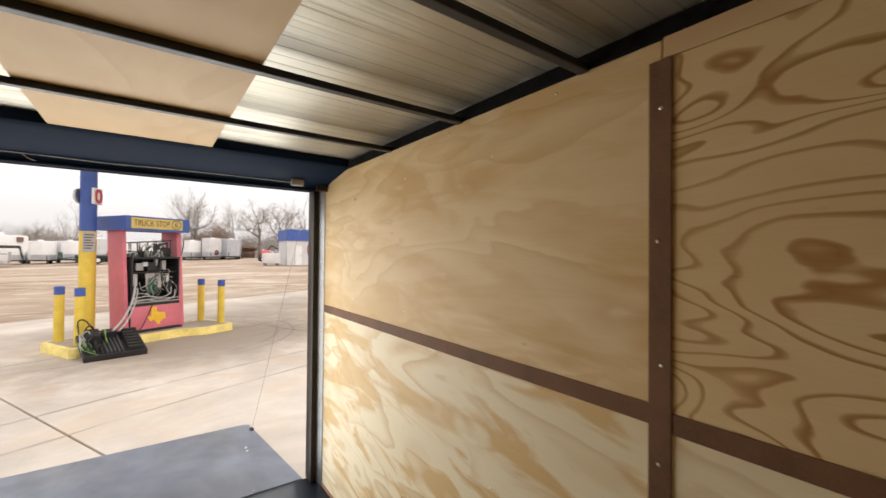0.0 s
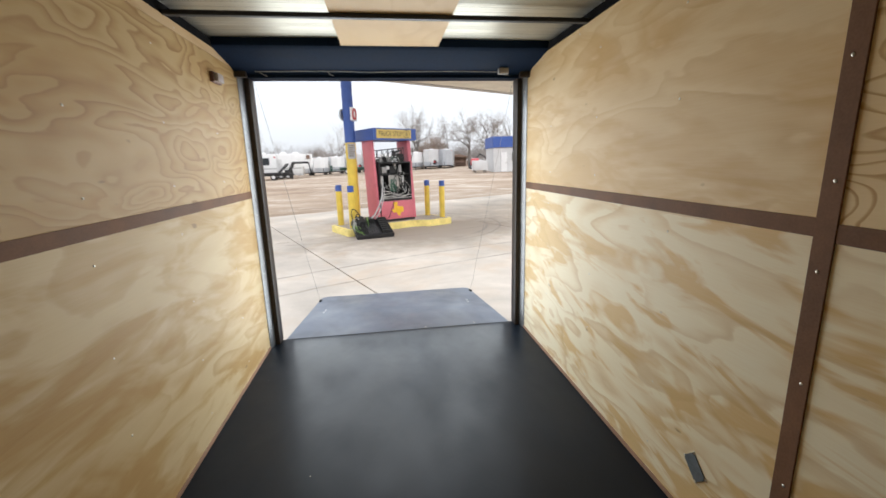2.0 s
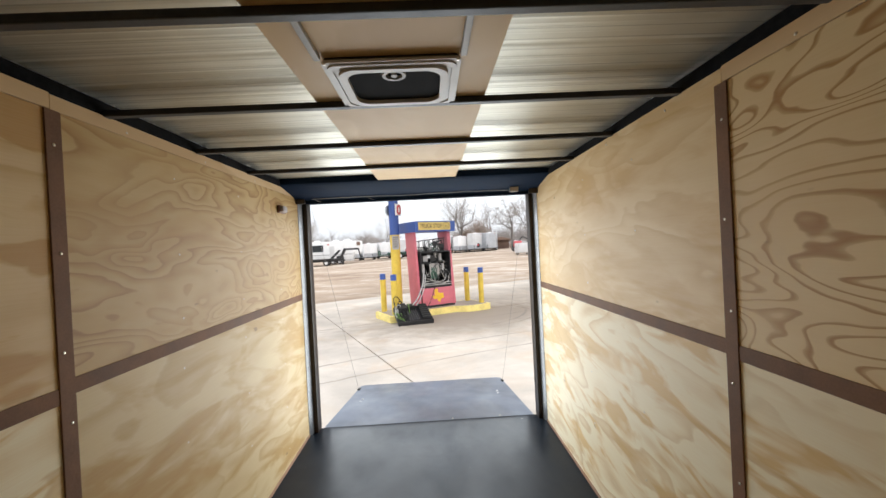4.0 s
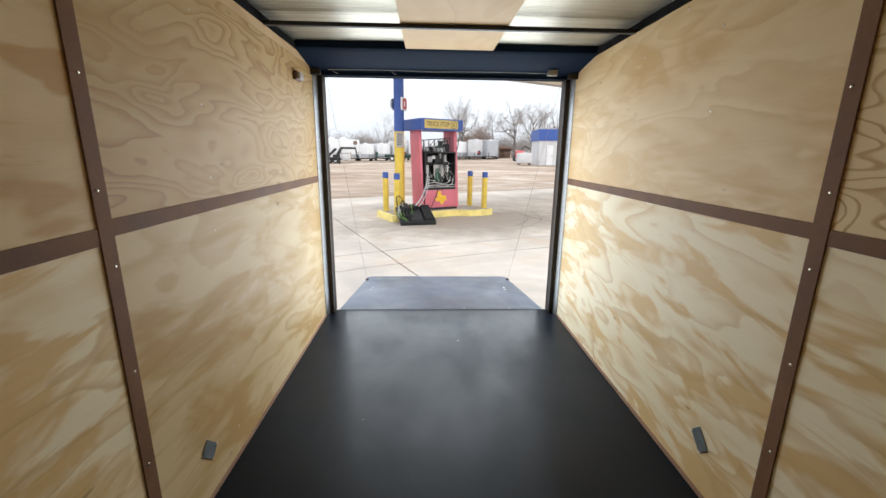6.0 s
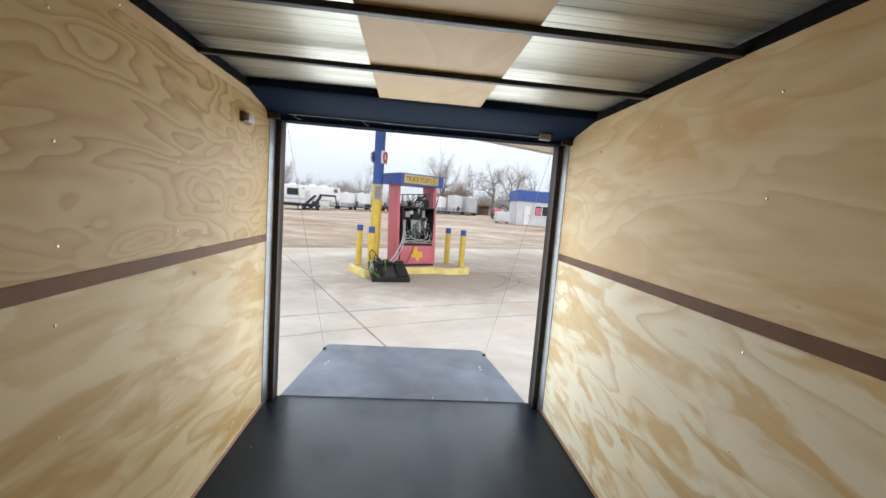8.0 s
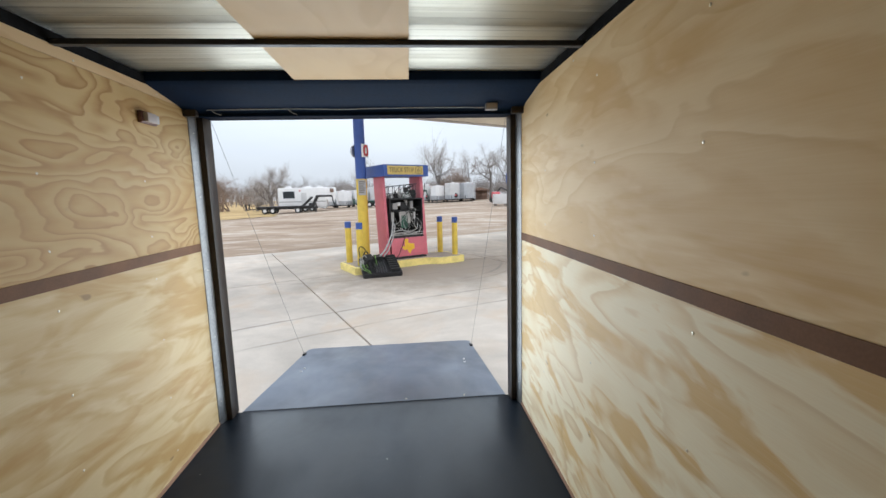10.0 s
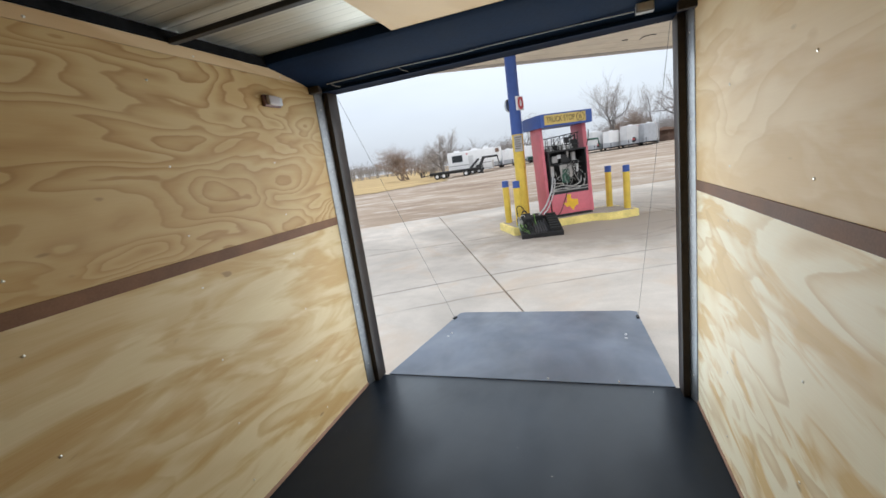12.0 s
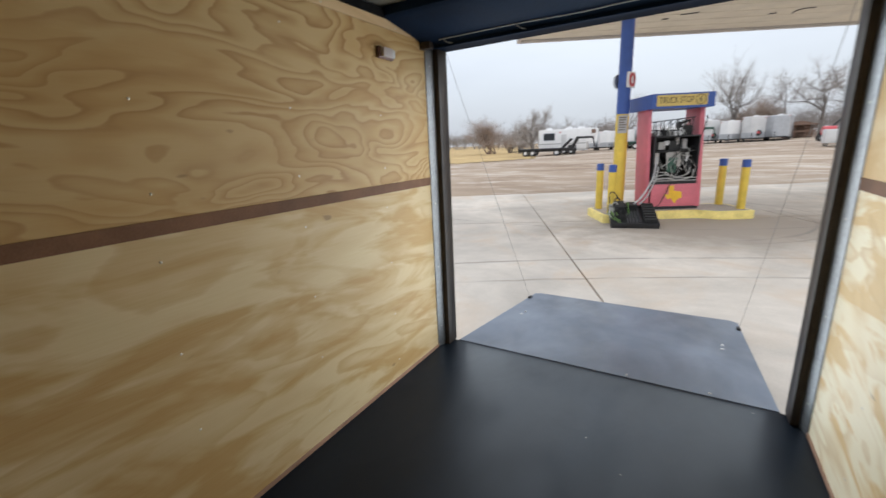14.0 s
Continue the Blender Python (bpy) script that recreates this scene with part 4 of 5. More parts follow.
for z, x1 in ((0.50, 0.98), (0.58, 0.90)):
    part("hose", tube([(0.14, 0.0, pz(z)), (0.40, -0.02, pz(z + 0.04)), (0.66, -0.01, pz(z - 0.01)), (x1, 0.01, pz(z + 0.06)), (x1 + 0.05, 0.06, pz(z + 0.22))], 0.014, 6), CABLE_GREY, pump, "grey conduit across the opening", True)
part("hose", tube([(0.52, 0.0, pz(0.42)), (0.40, -0.06, pz(0.2)), (0.24, -0.16, pz(-0.02)), (0.12, -0.22, pz(-0.1))], 0.010, 6), RUBBER, pump, "black cord over the lower door", True)
part("hose", tube([(PW - 0.03, -0.005, pz(1.9)), (PW - 0.05, -0.012, pz(1.7)), (PW - 0.10, -0.008, pz(1.52))], 0.012, 6), RUBBER, pump, "black cord on side panel", True)

# fallen cabinet face lying against the island
face = tagged(empty("fallen_cabinet_door"), "black ribbed pump door fallen against the kerb", "pump door")
face.matrix_basis = pose(-0.40, 6.76, GROUND + 0.012, 0, 0, 14) @ pose(0, 0, 0, 19, 0, 0)
tray = box(-0.44, 0.46, -0.02, 0.80, 0.0, 0.06, 0.012)
part("panel", tray, BLACK, face, "black moulded panel", True)
for x0, x1, y0, y1 in ((-0.46, 0.48, -0.045, 0.0), (-0.46, 0.48, 0.78, 0.82), (-0.46, -0.42, 0.0, 0.78), (0.44, 0.48, 0.0, 0.78)):
    part("frame_edge", box(x0, x1, y0, y1, 0.0, 0.11, 0.012), BLACK, face, "raised black rim", True)
for k in range(7):
    part("rib", box(0.20, 0.44, 0.04 + 0.105 * k, 0.10 + 0.105 * k, 0.055, 0.17 + 0.006 * k, 0.008), RUBBER, face, "black moulded fin")
for k in range(5):
    part("slat", box(-0.12 + 0.058 * k, -0.092 + 0.058 * k, 0.05, 0.66, 0.055, 0.105, 0.005), PLASTIC_DARK, face, "dark grey slat")
part("module", box(-0.36, -0.15, 0.44, 0.74, 0.055, 0.26, 0.012), RUBBER, face, "black module")
part("module", box(-0.10, 0.12, 0.60, 0.76, 0.055, 0.22, 0.012), BLACK, face, "black module")
rnd = random.Random(4)
for k in range(18):
    x, y = rnd.uniform(-0.44, -0.05), rnd.uniform(0.1, 0.72)
    lift_z = rnd.uniform(0.14, 0.34)
    pts = [(x, y, 0.06), (x - rnd.uniform(0, 0.10), y + rnd.uniform(-0.06, 0.10), lift_z), (x - rnd.uniform(-0.12, 0.16), y + rnd.uniform(-0.16, 0.16), lift_z - 0.05), (x - rnd.uniform(-0.1, 0.12), y + rnd.uniform(-0.2, 0.1), 0.07)]
    part("wire", tube(pts, rnd.choice((0.008, 0.012, 0.016)), 5, None, 5), CABLE_GREEN if k % 6 == 3 else (RUBBER, RUBBER, CABLE_GREY)[k % 3], face, "green wire" if k % 6 == 3 else "loose wire")
part("wire", tube([(-0.20, 0.70, 0.20), (-0.34, 0.78, 0.42), (-0.46, 0.70, 0.44), (-0.45, 0.40, 0.20), (-0.40, 0.2, 0.10)], 0.013, 6), RUBBER, face, "black looped cable")

# ---- canopy overhead ----
canopy = tagged(empty("canopy"), "cream metal canopy roof on the blue column", "canopy", kind="structure")
canopy.matrix_basis = pose(-0.965, 8.36, 4.5, 0, 0, 28)
part("deck", box(-1.95, 19.0, -3.2, 3.3, 0.03, 0.30), SOFFIT, canopy)
for k in range(22):
    part("soffit_pan", box(-1.9, 18.95, -3.18 + 0.294 * k, -3.18 + 0.294 * k + 0.282, 0.0 + 0.004 * (k % 2), 0.028, 0.004), SOFFIT, canopy, "cream soffit pan")
# torn soffit seams that hang open a little
for pts in (((-0.03, 10.59), (0.16, 10.60), (0.37, 10.68)), ((2.50, 12.50), (2.53, 12.20), (2.68, 12.14), (2.90, 12.16)), ((-0.45, 10.76), (-0.3, 10.74)), ((1.95, 12.1), (2.12, 12.1))):
    hung = [canopy.matrix_basis.inverted() @ Vector((x, y, 4.493 - 0.012 * (i % 2))) for i, (x, y) in enumerate(pts)]
    part("torn_seam", tube([tuple(p) for p in hung], 0.013, 5), STEEL_DARK, canopy, "dark torn seam in the soffit")
for y0, y1 in ((3.30, 3.42), (-3.32, -3.20)):
    part("fascia", box(-1.97, 19.02, y0, y1, -0.07, 0.55, 0.01), FASCIA, canopy, "grey fascia")
for x0, x1 in ((-2.05, -1.95), (19.0, 19.1)):
    part("fascia", box(x0, x1, -3.32, 3.42, -0.07, 0.55, 0.01), FASCIA, canopy, "grey fascia")

# ---- far side of the yard ----
def wheel(parent, x, y, z, r, wdt, across="y"):
    t = part("wheel", rod((0, 0, 0), (0, wdt, 0) if across == "y" else (wdt, 0, 0), r, sides=18), RUBBER, parent, "black tyre")
    t.matrix_basis = pose(x, y, z)
    h = (0, wdt * 0.5, 0) if across == "y" else (wdt * 0.5, 0, 0)
    n = Vector((0, 1, 0)) if across == "y" else Vector((1, 0, 0))
    part("rim", rod(Vector(h) - n * (wdt * 0.52), Vector(h) + n * (wdt * 0.52), r * 0.55, sides=14), WHITE_DIRTY, t, "white rim")
    return t


def cargo_trailer(name, width, height, length, paint, label, spare):
    """An enclosed trailer with its V-shaped nose towards -y."""
    c = tagged(empty(name), label, "cargo trailer", "parked trailers")
    hw = width / 2
    out = [(-hw, 0.7), (-0.25, 0.0), (0.25, 0.0), (hw, 0.7), (hw, length), (-hw, length)]
    part("body", prism(out, 0.45, height, bevel=0.04), paint, c)
    part("roof_cap", prism([(x * 0.98, y * 0.99 + 0.04) for x, y in out], height - 0.01, height + 0.05, bevel=0.03), WHITE, c)
    part("stone_guard", prism([(-hw - 0.012, 0.69), (-0.25, -0.014), (0.25, -0.014), (hw + 0.012, 0.69), (hw + 0.012, 0.8), (-hw - 0.012, 0.8)], 0.46, 1.05), ALU, c, "ribbed aluminium stone guard")
    part("skirt", box(-hw + 0.02, hw - 0.02, 0.6, length - 0.05, 0.30, 0.45), BLACK, c, "black chassis rail")
    for s2 in (-1, 1):
        for yy in (length * 0.55, length * 0.55 + 0.85):
            wheel(c, s2 * hw - (0.22 if s2 > 0 else 0.0), yy, 0.34, 0.34, 0.22, "x")
        part("tongue", rod((s2 * 0.6, 0.6, 0.42), (0.0, -1.0, 0.42), 0.05, sides=6), BLACK, c, "black tongue bar")
        part("marker_light", box(s2 * (hw - 0.12) - 0.05, s2 * (hw - 0.12) + 0.05, 0.55, 0.62, height - 0.12, height - 0.06), RED, c, "small red marker light")
    part("jack", rod((0, -0.75, 0.0), (0, -0.75, 1.0), 0.04, sides=8), BLACK, c, "black jack post")
    if spare:
        t = part("spare_wheel", rod((0.55, 0.1, 1.0), (0.55, 0.3, 0.95), 0.33, sides=18), RUBBER, c, "spare wheel")
        part("rim", rod((0.55, 0.08, 1.0), (0.55, 0.12, 1.0), 0.17, sides=14), RED, t, "red rim")
    part("vent_cap", box(-0.25, 0.25, length * 0.5 - 0.25, length * 0.5 + 0.25, height + 0.06, height + 0.22, 0.05), WHITE, c, "roof vent cap", True)
    part("door_seam", box(hw - 0.005, hw + 0.012, 1.2, 2.0, 0.6, height - 0.3, 0.004), WHITE_DIRTY, c, "side door")
    return c


first = cargo_trailer("cargo_trailer", 2.1, 2.55, 4.9, WHITE, "white enclosed cargo trailer parked in the yard row", False)
tall = cargo_trailer("cargo_trailer", 2.3, 2.85, 5.5, WHITE_DIRTY, "tall weathered white cargo trailer in the yard row", True)
grey = cargo_trailer("cargo_trailer", 2.2, 2.75, 5.0, ALU, "silver grey enclosed cargo trailer in the yard row", False)
grey.matrix_basis = pose(9.0, 58.5, ground_z(9.0, 58.5), 0, 0, -14)
first.matrix_basis = pose(-9.3, 60.5, ground_z(-9.3, 60.5), 0, 0, 18)
tall.matrix_basis = pose(6.9, 58.8, ground_z(6.9, 58.8), 0, 0, -10)
for src, x, y, a in ((first, -6.9, 61, 16), (tall, -4.4, 61.5, 14), (first, -2.0, 61, 8), (first, 0.3, 61.4, 5), (tall, 2.6, 61, 0), (first, 4.7, 59.6, -6), (first, -11.6, 62.5, 24)):
    copy_thing(src, pose(x, y, ground_z(x, y), 0, 0, a))

# travel trailer
rv = tagged(empty("travel_trailer"), "white travel trailer with dark side window", "travel trailer", "parked trailers")
rv.matrix_basis = pose(-17.2, 53.4, ground_z(-14, 53), 0, 0, 6)
part("body", box(0.0, 6.3, 0, 2.45, 0.62, 3.25, 0.16), WHITE, rv, "", True)
part("front_cap", prism([(6.2, 0.05), (7.5, 0.4), (7.5, 2.05), (6.2, 2.4)], 1.55, 3.2, bevel=0.1), WHITE, rv, "", True)
part("skirt", box(0.15, 6.2, 0.06, 2.4, 0.42, 0.64, 0.02), WHITE_DIRTY, rv)
wdw = part("window", box(0.7, 2.15, -0.02, 0.03, 1.85, 2.75, 0.03), GLASS_DARK, rv, "dark tinted window")
part("frame", box(0.64, 2.21, -0.012, 0.0, 1.79, 2.81, 0.01), ALU, wdw)
for x in (3.0,):
    part("door", box(x, x + 0.7, -0.015, 0.02, 0.75, 2.55, 0.02), WHITE_DIRTY, rv, "side door")
part("badge", box(2.75, 2.95, -0.012, 0.0, 2.72, 2.92, 0.004), RED, rv, "small red badge shape")
part("stripe", box(0.1, 6.2, -0.008, 0.0, 1.3, 1.42), NOTICE, rv, "grey stripe")
for x in (1.2, 3.8, 5.4):
    part("roof_unit", box(x - 0.4, x + 0.4, 0.9, 1.6, 3.24, 3.5, 0.08), WHITE, rv, "rooftop unit", True)
part("mirror_box", box(6.8, 7.3, 0.1, 0.22, 2.55, 3.05, 0.04), TIMBER, rv, "brown corner marking")
for x in (3.4, 4.3):
    wheel(rv, x, -0.02, 0.36, 0.36, 0.24)
    wheel(rv, x, 2.2, 0.36, 0.36, 0.24)

# gooseneck flatbed
def gooseneck(label, colour, paint):
    """A flatbed trailer with a raised neck at its +x end."""
    flat = tagged(empty("flatbed_trailer"), label, "flatbed trailer", "parked trailers")
    part("deck", box(0.0, 6.6, 0.0, 2.3, 0.75, 0.92, 0.02), paint, flat, colour + " steel deck")
    part("dovetail", box(-1.2, 0.0, 0.05, 2.25, 0.62, 0.72, 0.02, m=pose(0, 0, 0.0, 0, -6, 0)), paint, flat)
    for y in (0.25, 1.95):
        part("rail", box(0.0, 7.2, y, y + 0.12, 0.52, 0.76), paint, flat, colour + " main rail")
        part("neck", rod((6.6, y + 0.06, 0.8), (7.3, y + 0.06, 2.1), 0.14, sides=6), paint, flat, colour + " neck upright")
        part("neck", rod((7.2, y + 0.06, 2.1), (9.1, 1.15, 2.1), 0.13, sides=6), paint, flat, colour + " neck arm")
        part("neck", rod((5.4, y + 0.06, 0.85), (6.6, y + 0.06, 2.0), 0.10, sides=6), paint, flat, colour + " brace")
        part("stake", box(-1.3, -1.15, y, y + 0.12, 0.6, 1.25), paint, flat)
    part("cross_member", box(6.9, 7.05, 0.2, 2.1, 1.3, 1.45), paint, flat)
    part("cross_member", box(7.15, 7.3, 0.2, 2.1, 2.0, 2.15), paint, flat)
    part("coupler", rod((9.1, 1.15, 2.15), (9.3, 1.15, 1.0), 0.09, 0.06, 8), paint, flat, colour + " coupler leg")
    part("jack_leg", rod((7.0, 0.3, 0.0), (7.0, 0.3, 1.2), 0.06, sides=8), paint, flat)
    part("jack_leg", rod((7.0, 2.0, 0.0), (7.0, 2.0, 1.2), 0.06, sides=8), paint, flat)
    part("tool_box", box(6.2, 6.9, 0.5, 1.8, 0.92, 1.25, 0.03), paint, flat)
    for x in (1.0, 1.9, 4.9):
        wheel(flat, x, -0.18, 0.38, 0.38, 0.25)
        wheel(flat, x, 2.2, 0.38, 0.38, 0.25)
    return flat


gooseneck("black gooseneck flatbed trailer parked on the dirt", "black", BLACK).matrix_basis = pose(-18.6, 49.2, ground_z(-15, 49), 0, 0, 8)
gooseneck("dark green gooseneck flatbed trailer in the yard row", "green", GREEN).matrix_basis = pose(-6.2, 54.6, ground_z(-2, 55), 0, 0, 1)

# booth with blue parapet
bz = ground_z(12, 43)
booth = tagged(empty("booth"), "white booth with blue parapet at the yard's edge", "booth")
booth.matrix_basis = pose(12.35, 42.7, bz - 0.02, 0, 0, -3)
part("wall", box(0, 6.4, 0, 4.5, 0, 2.8), WHITE_DIRTY, booth, "pale blue-white wall")
part("parapet", box(-0.12, 6.52, -0.12, 4.62, 2.72, 3.95, 0.02), BLUE, booth, "blue painted parapet")
wd = part("window", box(2.1, 3.75, -0.02, 0.02, 1.2, 2.25), GLASS_DARK, booth, "dark window")
part("frame", ring_frame(0.88, 0.58, 0.82, 0.52, 0.0, 0.05, 0.02, 0.02), WHITE, wd, "white frame").matrix_basis = pose(2.925, -0.03, 1.725, 90, 0, 0)
part("mullion", box(2.87, 2.95, -0.045, -0.02, 1.2, 2.25), WHITE, wd)
part("blind", box(2.2, 2.8, -0.03, -0.022, 1.3, 2.1), PINK, wd, "faded poster shape")
dr = part("door", box(0.85, 1.55, -0.03, 0.01, 0.02, 2.2, 0.01), WHITE, booth, "white door")
part("frame", box(0.80, 0.845, -0.04, 0.0, 0.0, 2.25), NOTICE, dr, "grey door frame")
part("handle", box(1.42, 1.48, -0.07, -0.03, 1.0, 1.15), SIGN_INK, dr)
part("door", box(4.05, 4.9, -0.03, 0.01, 0.02, 2.15, 0.01), RED, booth, "red door")
part("antenna", rod((0.5, 0.3, 3.9), (0.5, 0.3, 5.6), 0.03, sides=6), SIGN_INK, booth, "thin mast")
tank = tagged(empty("water_tank"), "low white box tank on short legs beside booth", "tank")
tank.matrix_basis = pose(10.0, 42.6, ground_z(10, 43) - 0.02)
part("body", box(0, 1.6, 0, 1.1, 0.25, 1.35, 0.06), WHITE_DIRTY, tank, "", True)
for x in (0.15, 1.35):
    for y in (0.1, 0.9):
        part("leg", box(x, x + 0.1, y, y + 0.1, 0, 0.26), BLACK, tank)
red = tagged(empty("fuel_tank"), "round red tank on a dark cart", "tank")
red.matrix_basis = pose(12.3, 52.5, ground_z(12.3, 52.5) - 0.02)
part("drum", rod((-0.5, 0, 0.95), (0.5, 0, 0.95), 0.48, sides=20), RED, red, "red drum", True)
part("cradle", box(-0.6, 0.6, -0.4, 0.4, 0.3, 0.6), BLACK, red)
for x in (-0.5, 0.3):
    wheel(red, x, -0.6, 0.3, 0.3, 0.2)
    wheel(red, x, 0.4, 0.3, 0.3, 0.2)
cart = tagged(empty("farm_cart"), "dark machine with angled bars in the yard", "machine")
cart.matrix_basis = pose(13.3, 55.0, ground_z(13.3, 55) - 0.02)
part("frame", box(-1.2, 1.0, -0.3, 0.3, 0.5, 0.8), BLACK, cart)
part("bar", rod((-0.8, 0, 0.7), (0.3, 0, 2.0), 0.08, sides=6), BLACK, cart)
part("bar", rod((0.3, 0, 2.0), (1.2, 0, 1.5), 0.08, sides=6), BLACK, cart)
wheel(cart, -0.9, -0.3, 0.45, 0.45, 0.25)
wheel(cart, 0.5, -0.3, 0.45, 0.45, 0.25)
hut = tagged(empty("timber_shelter"), "low brown timber shelter with pale pitched roof", "shelter")
hut.matrix_basis = pose(12.0, 63.5, ground_z(12, 63.5) - 0.02, 0, 0, -4)
for x in (-1.5, -0.5, 0.5, 1.4):
    part("post", box(x, x + 0.12, 0, 0.12, 0, 1.5), TIMBER, hut)
part("rail", box(-1.5, 1.5, 0.0, 0.1, 0.7, 0.85), TIMBER, hut)
part("back_wall", box(-1.5, 1.5, 1.8, 1.9, 0, 1.5), TIMBER, hut)
part("roof", prism([(-1.8, 1.5), (1.8, 1.5), (0, 2.0)], -0.3, 2.2, m=Matrix(((1, 0, 0, 0), (0, 0, 1, 0), (0, 1, 0, 0), (0, 0, 0, 1)))), TIMBER, hut, "pitched roof")


# ---- bare winter trees ----
def limb(verts, faces, a, b, ra, rb, sides):
    d = (b - a).normalized()
    s = d.cross(Vector((0.37, 0.61, 0.7))).normalized()
    u = s.cross(d)
    n0 = len(verts)
    for p, r in ((a, ra), (b, rb)):
        for k in range(sides):
            t = 2 * math.pi * k / sides
            verts.append(p + r * (math.cos(t) * s + math.sin(t) * u))
    for k in range(sides):
        faces.append((n0 + k, n0 + (k + 1) % sides, n0 + sides + (k + 1) % sides, n0 + sides + k))


def grow(rnd, wood, fine, p, d, length, r, depth, spread, up):
    """One bent branch with side shoots; the last levels are hair-thin twigs."""
    r = max(r, 0.007)
    verts, faces = wood if r > 0.03 else fine
    sides = 7 if r > 0.08 else (4 if r > 0.03 else 3)
    q, dirn = p.copy(), d.copy()
    for k in range(3):
        dirn = (dirn + Vector((rnd.uniform(-1, 1), rnd.uniform(-1, 1), rnd.uniform(-0.6, 0.9) * up)) * 0.22).normalized()
        nq = q + dirn * length / 3
        limb(verts, faces, q, nq, r * (1 - 0.2 * k), r * (1 - 0.2 * (k + 1)), sides)
        q = nq
        if depth > 0 and (k > 0 or depth < 3):
            for _ in range(rnd.choice((1, 1, 2))):
                side = Vector((rnd.uniform(-1, 1), rnd.uniform(-1, 1), rnd.uniform(-0.35, 0.6) * up))
                nd = (dirn * rnd.uniform(0.5, 1.0) + side.normalized() * spread).normalized()
                grow(rnd, wood, fine, q, nd, length * rnd.uniform(0.55, 0.85), r * rnd.uniform(0.40, 0.58), depth - 1, spread, up)
    if depth > 0:
        nd = (dirn + Vector((rnd.uniform(-1, 1), rnd.uniform(-1, 1), rnd.uniform(-0.2, 0.9) * up)) * spread * 0.5).normalized()
        grow(rnd, wood, fine, q, nd, length * rnd.uniform(0.7, 0.9), r * 0.5, depth - 1, spread, up)


def raw(name, data, material, parent, label=""):
    me = bpy.data.meshes.new(name)
    me.from_pydata([tuple(v) for v in data[0]], [], data[1])
    me.materials.append(material)
    ob = new(name, me)
    ob.parent = parent
    if label:
        ob["label"] = label
    return ob


def tree(x, y, height, radius, seed, depth, spread, label, twigs=TWIG, stems=1, up=1.0, bark=BARK, wide=1.0):
    rnd = random.Random(seed)
    wood, fine = ([], []), ([], [])
    for s2 in range(stems):
        lean = 0.08 if stems == 1 else 0.38
        d = Vector((rnd.uniform(-1, 1) * lean, rnd.uniform(-1, 1) * lean, 1)).normalized()
        start = Vector((rnd.uniform(-1, 1), rnd.uniform(-1, 1), 0)) * (0.12 * (stems - 1))
        start.z = -0.1
        grow(rnd, wood, fine, start, d, height * 0.33, radius, depth, spread, up)
    t = tagged(empty("tree"), label, "tree", "bare trees")
    top = max(v.z for v in fine[0])
    k = height / top
    t.matrix_basis = pose(x, y, ground_z(x, y) - 0.05) @ Matrix.Diagonal((wide, wide, 1, 1))
    for data in (wood, fine):
        data[0][:] = [v * k for v in data[0]]
    raw("trunk", wood, bark, t, "grey trunk and limbs")
    raw("crown", fine, twigs, t, "fine bare twigs")
    return t


tree(5.2, 69, 12.3, 0.34, 3, 5, 0.75, "tall bare winter tree with thin grey crown", up=1.4)
tree(14.8, 68, 10.6, 0.40, 11, 5, 1.05, "wide bare winter tree with dark forked limbs")
tree(12.2, 73, 10.6, 0.30, 21, 5, 0.9, "bare winter tree behind the parked trailers", up=1.2)
tree(19.0, 70, 10.2, 0.34, 31, 5, 1.05, "wide bare winter tree behind the booth")
tree(24.5, 72, 10.8, 0.34, 41, 5, 1.05, "wide bare winter tree behind the booth")
tree(-8.5, 76, 9.8, 0.26, 51, 5, 0.8, "thin bare winter tree behind the parked trailers", up=1.3)
tree(-23.0, 69, 9.0, 0.32, 61, 5, 0.85, "forked bare winter tree at the field's edge", stems=2, up=1.1)
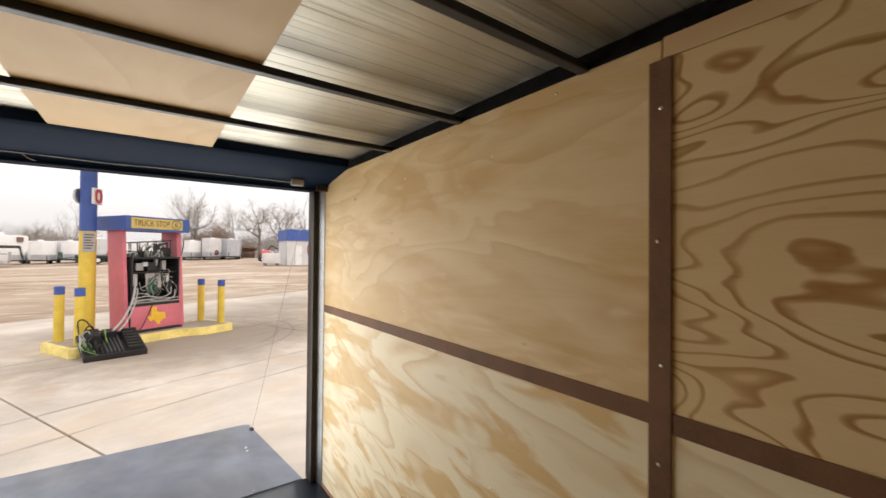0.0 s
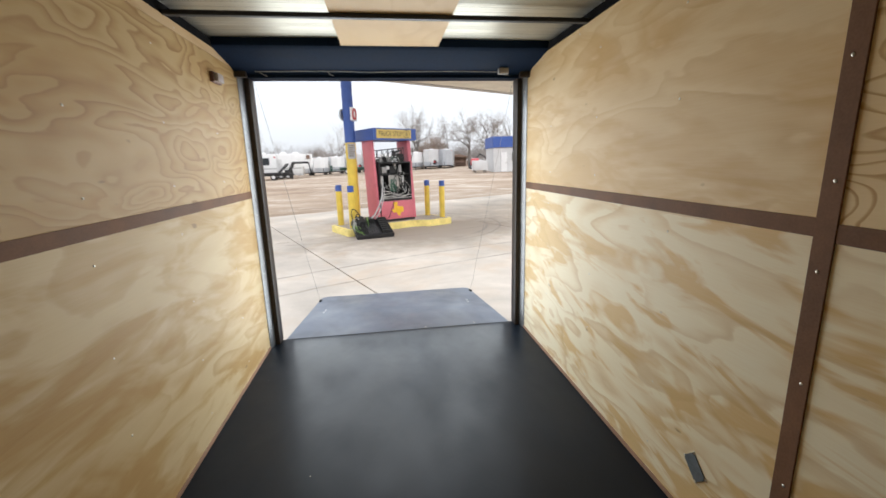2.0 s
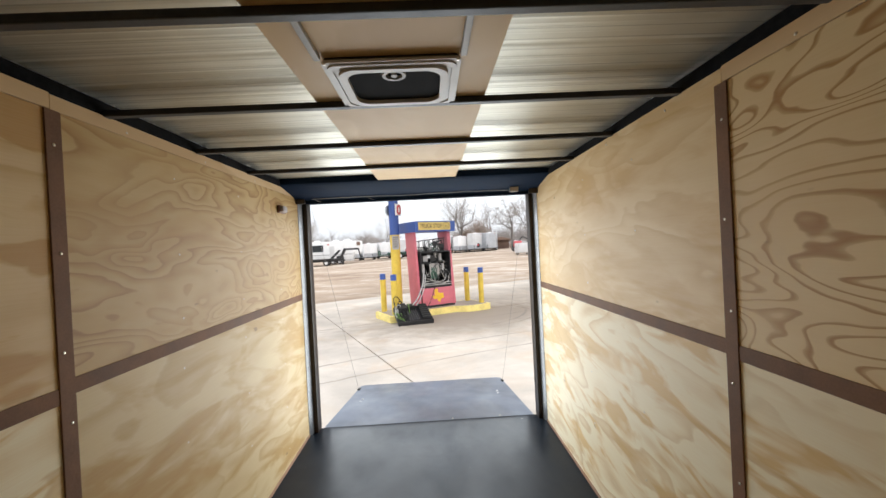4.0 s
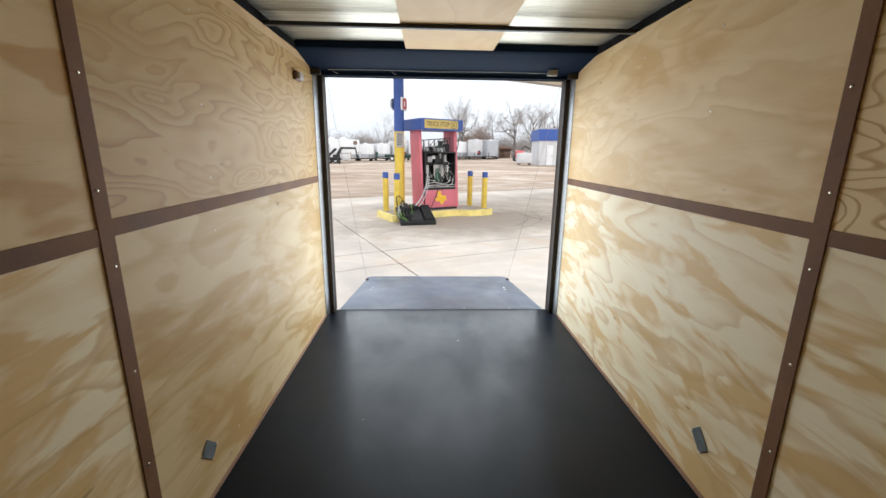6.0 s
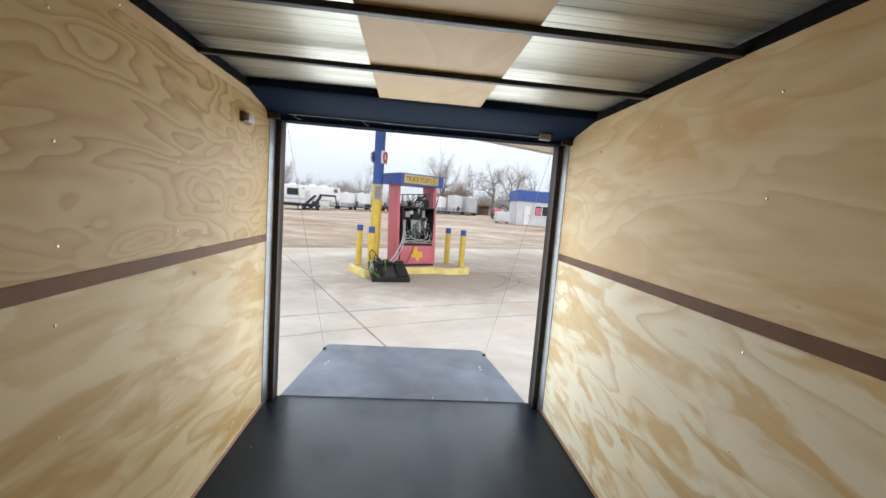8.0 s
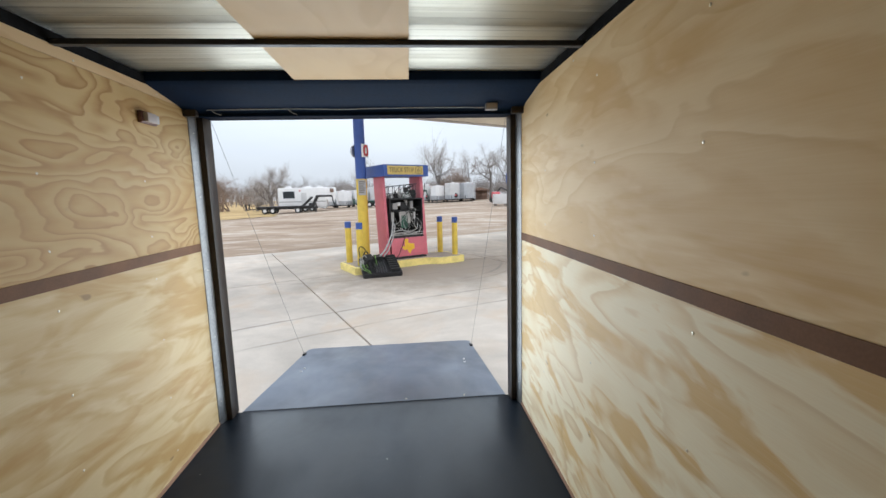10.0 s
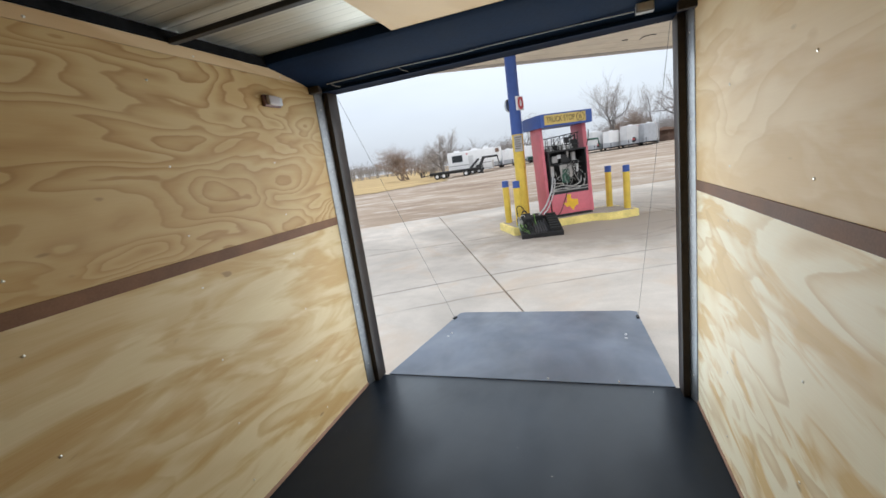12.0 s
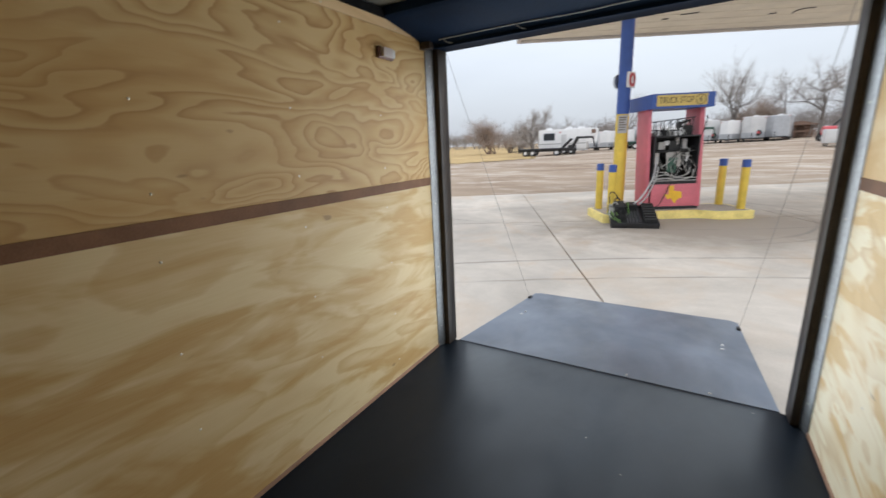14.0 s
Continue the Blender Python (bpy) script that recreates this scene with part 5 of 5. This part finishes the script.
tree(-34.9, 77, 8.2, 0.16, 71, 5, 1.25, "dense bare brown thicket in the dry field", BRUSH, stems=7, up=0.9, bark=BRUSH, wide=1.35)
tree(-31.5, 79, 4.0, 0.10, 72, 4, 0.7, "low bare brown thicket in the dry field", BRUSH, stems=6, up=0.7, bark=BRUSH)
tree(8.6, 70, 6.6, 0.15, 81, 5, 1.0, "dense rusty brown thicket behind the trailers", BRUSH, stems=7, up=0.8, bark=BRUSH)
tree(6.9, 71, 5.2, 0.12, 82, 5, 1.0, "dense rusty brown thicket behind the trailers", BRUSH, stems=6, up=0.8, bark=BRUSH)
tree(-26.5, 72, 3.2, 0.08, 91, 4, 0.8, "low bare brush beside the forked tree", TWIG, stems=7, up=0.7)
tree(30.0, 75, 10.0, 0.24, 43, 5, 1.05, "wide bare winter tree behind the booth")

# far woods along the horizon: many thin bare crowns, joined
rnd = random.Random(99)
woods = ([], [])
protos = []
for sd in range(6):
    w1, f1 = ([], []), ([], [])
    grow(random.Random(200 + sd), w1, f1, Vector((0, 0, 0)), Vector((0, 0, 1)), 2.6, 0.12, 3, 0.7, 1.0)
    both_v = w1[0] + f1[0]
    off = len(w1[0])
    both_f = w1[1] + [tuple(i + off for i in f) for f in f1[1]]
    protos.append((both_v, both_f))
for k in range(900):
    x = (rnd.uniform(-230, 150), rnd.uniform(4, 60), rnd.uniform(-190, -20))[k % 3]
    y = 150 + rnd.uniform(-15, 50) + (0 if x > -60 else 60)
    if x > 4:
        y = rnd.uniform(88, 135)
    v0, f0 = protos[k % 6]
    sc = rnd.uniform(0.6, 1.15) * (1.45 if x < -20 else 1.0 if x < 0 else 0.8)
    turn_m = pose(x, y, ground_z(x, y) - 0.1, 0, 0, rnd.uniform(0, 360)) @ Matrix.Diagonal((sc * 1.3, sc * 1.3, sc, 1))
    n0 = len(woods[0])
    woods[0].extend(turn_m @ v for v in v0)
    woods[1].extend(tuple(i + n0 for i in f) for f in f0)
far = raw("far_woods", woods, WOODS, None)
tagged(far, "hazy grey line of bare far woods", "woods", kind="stuff")
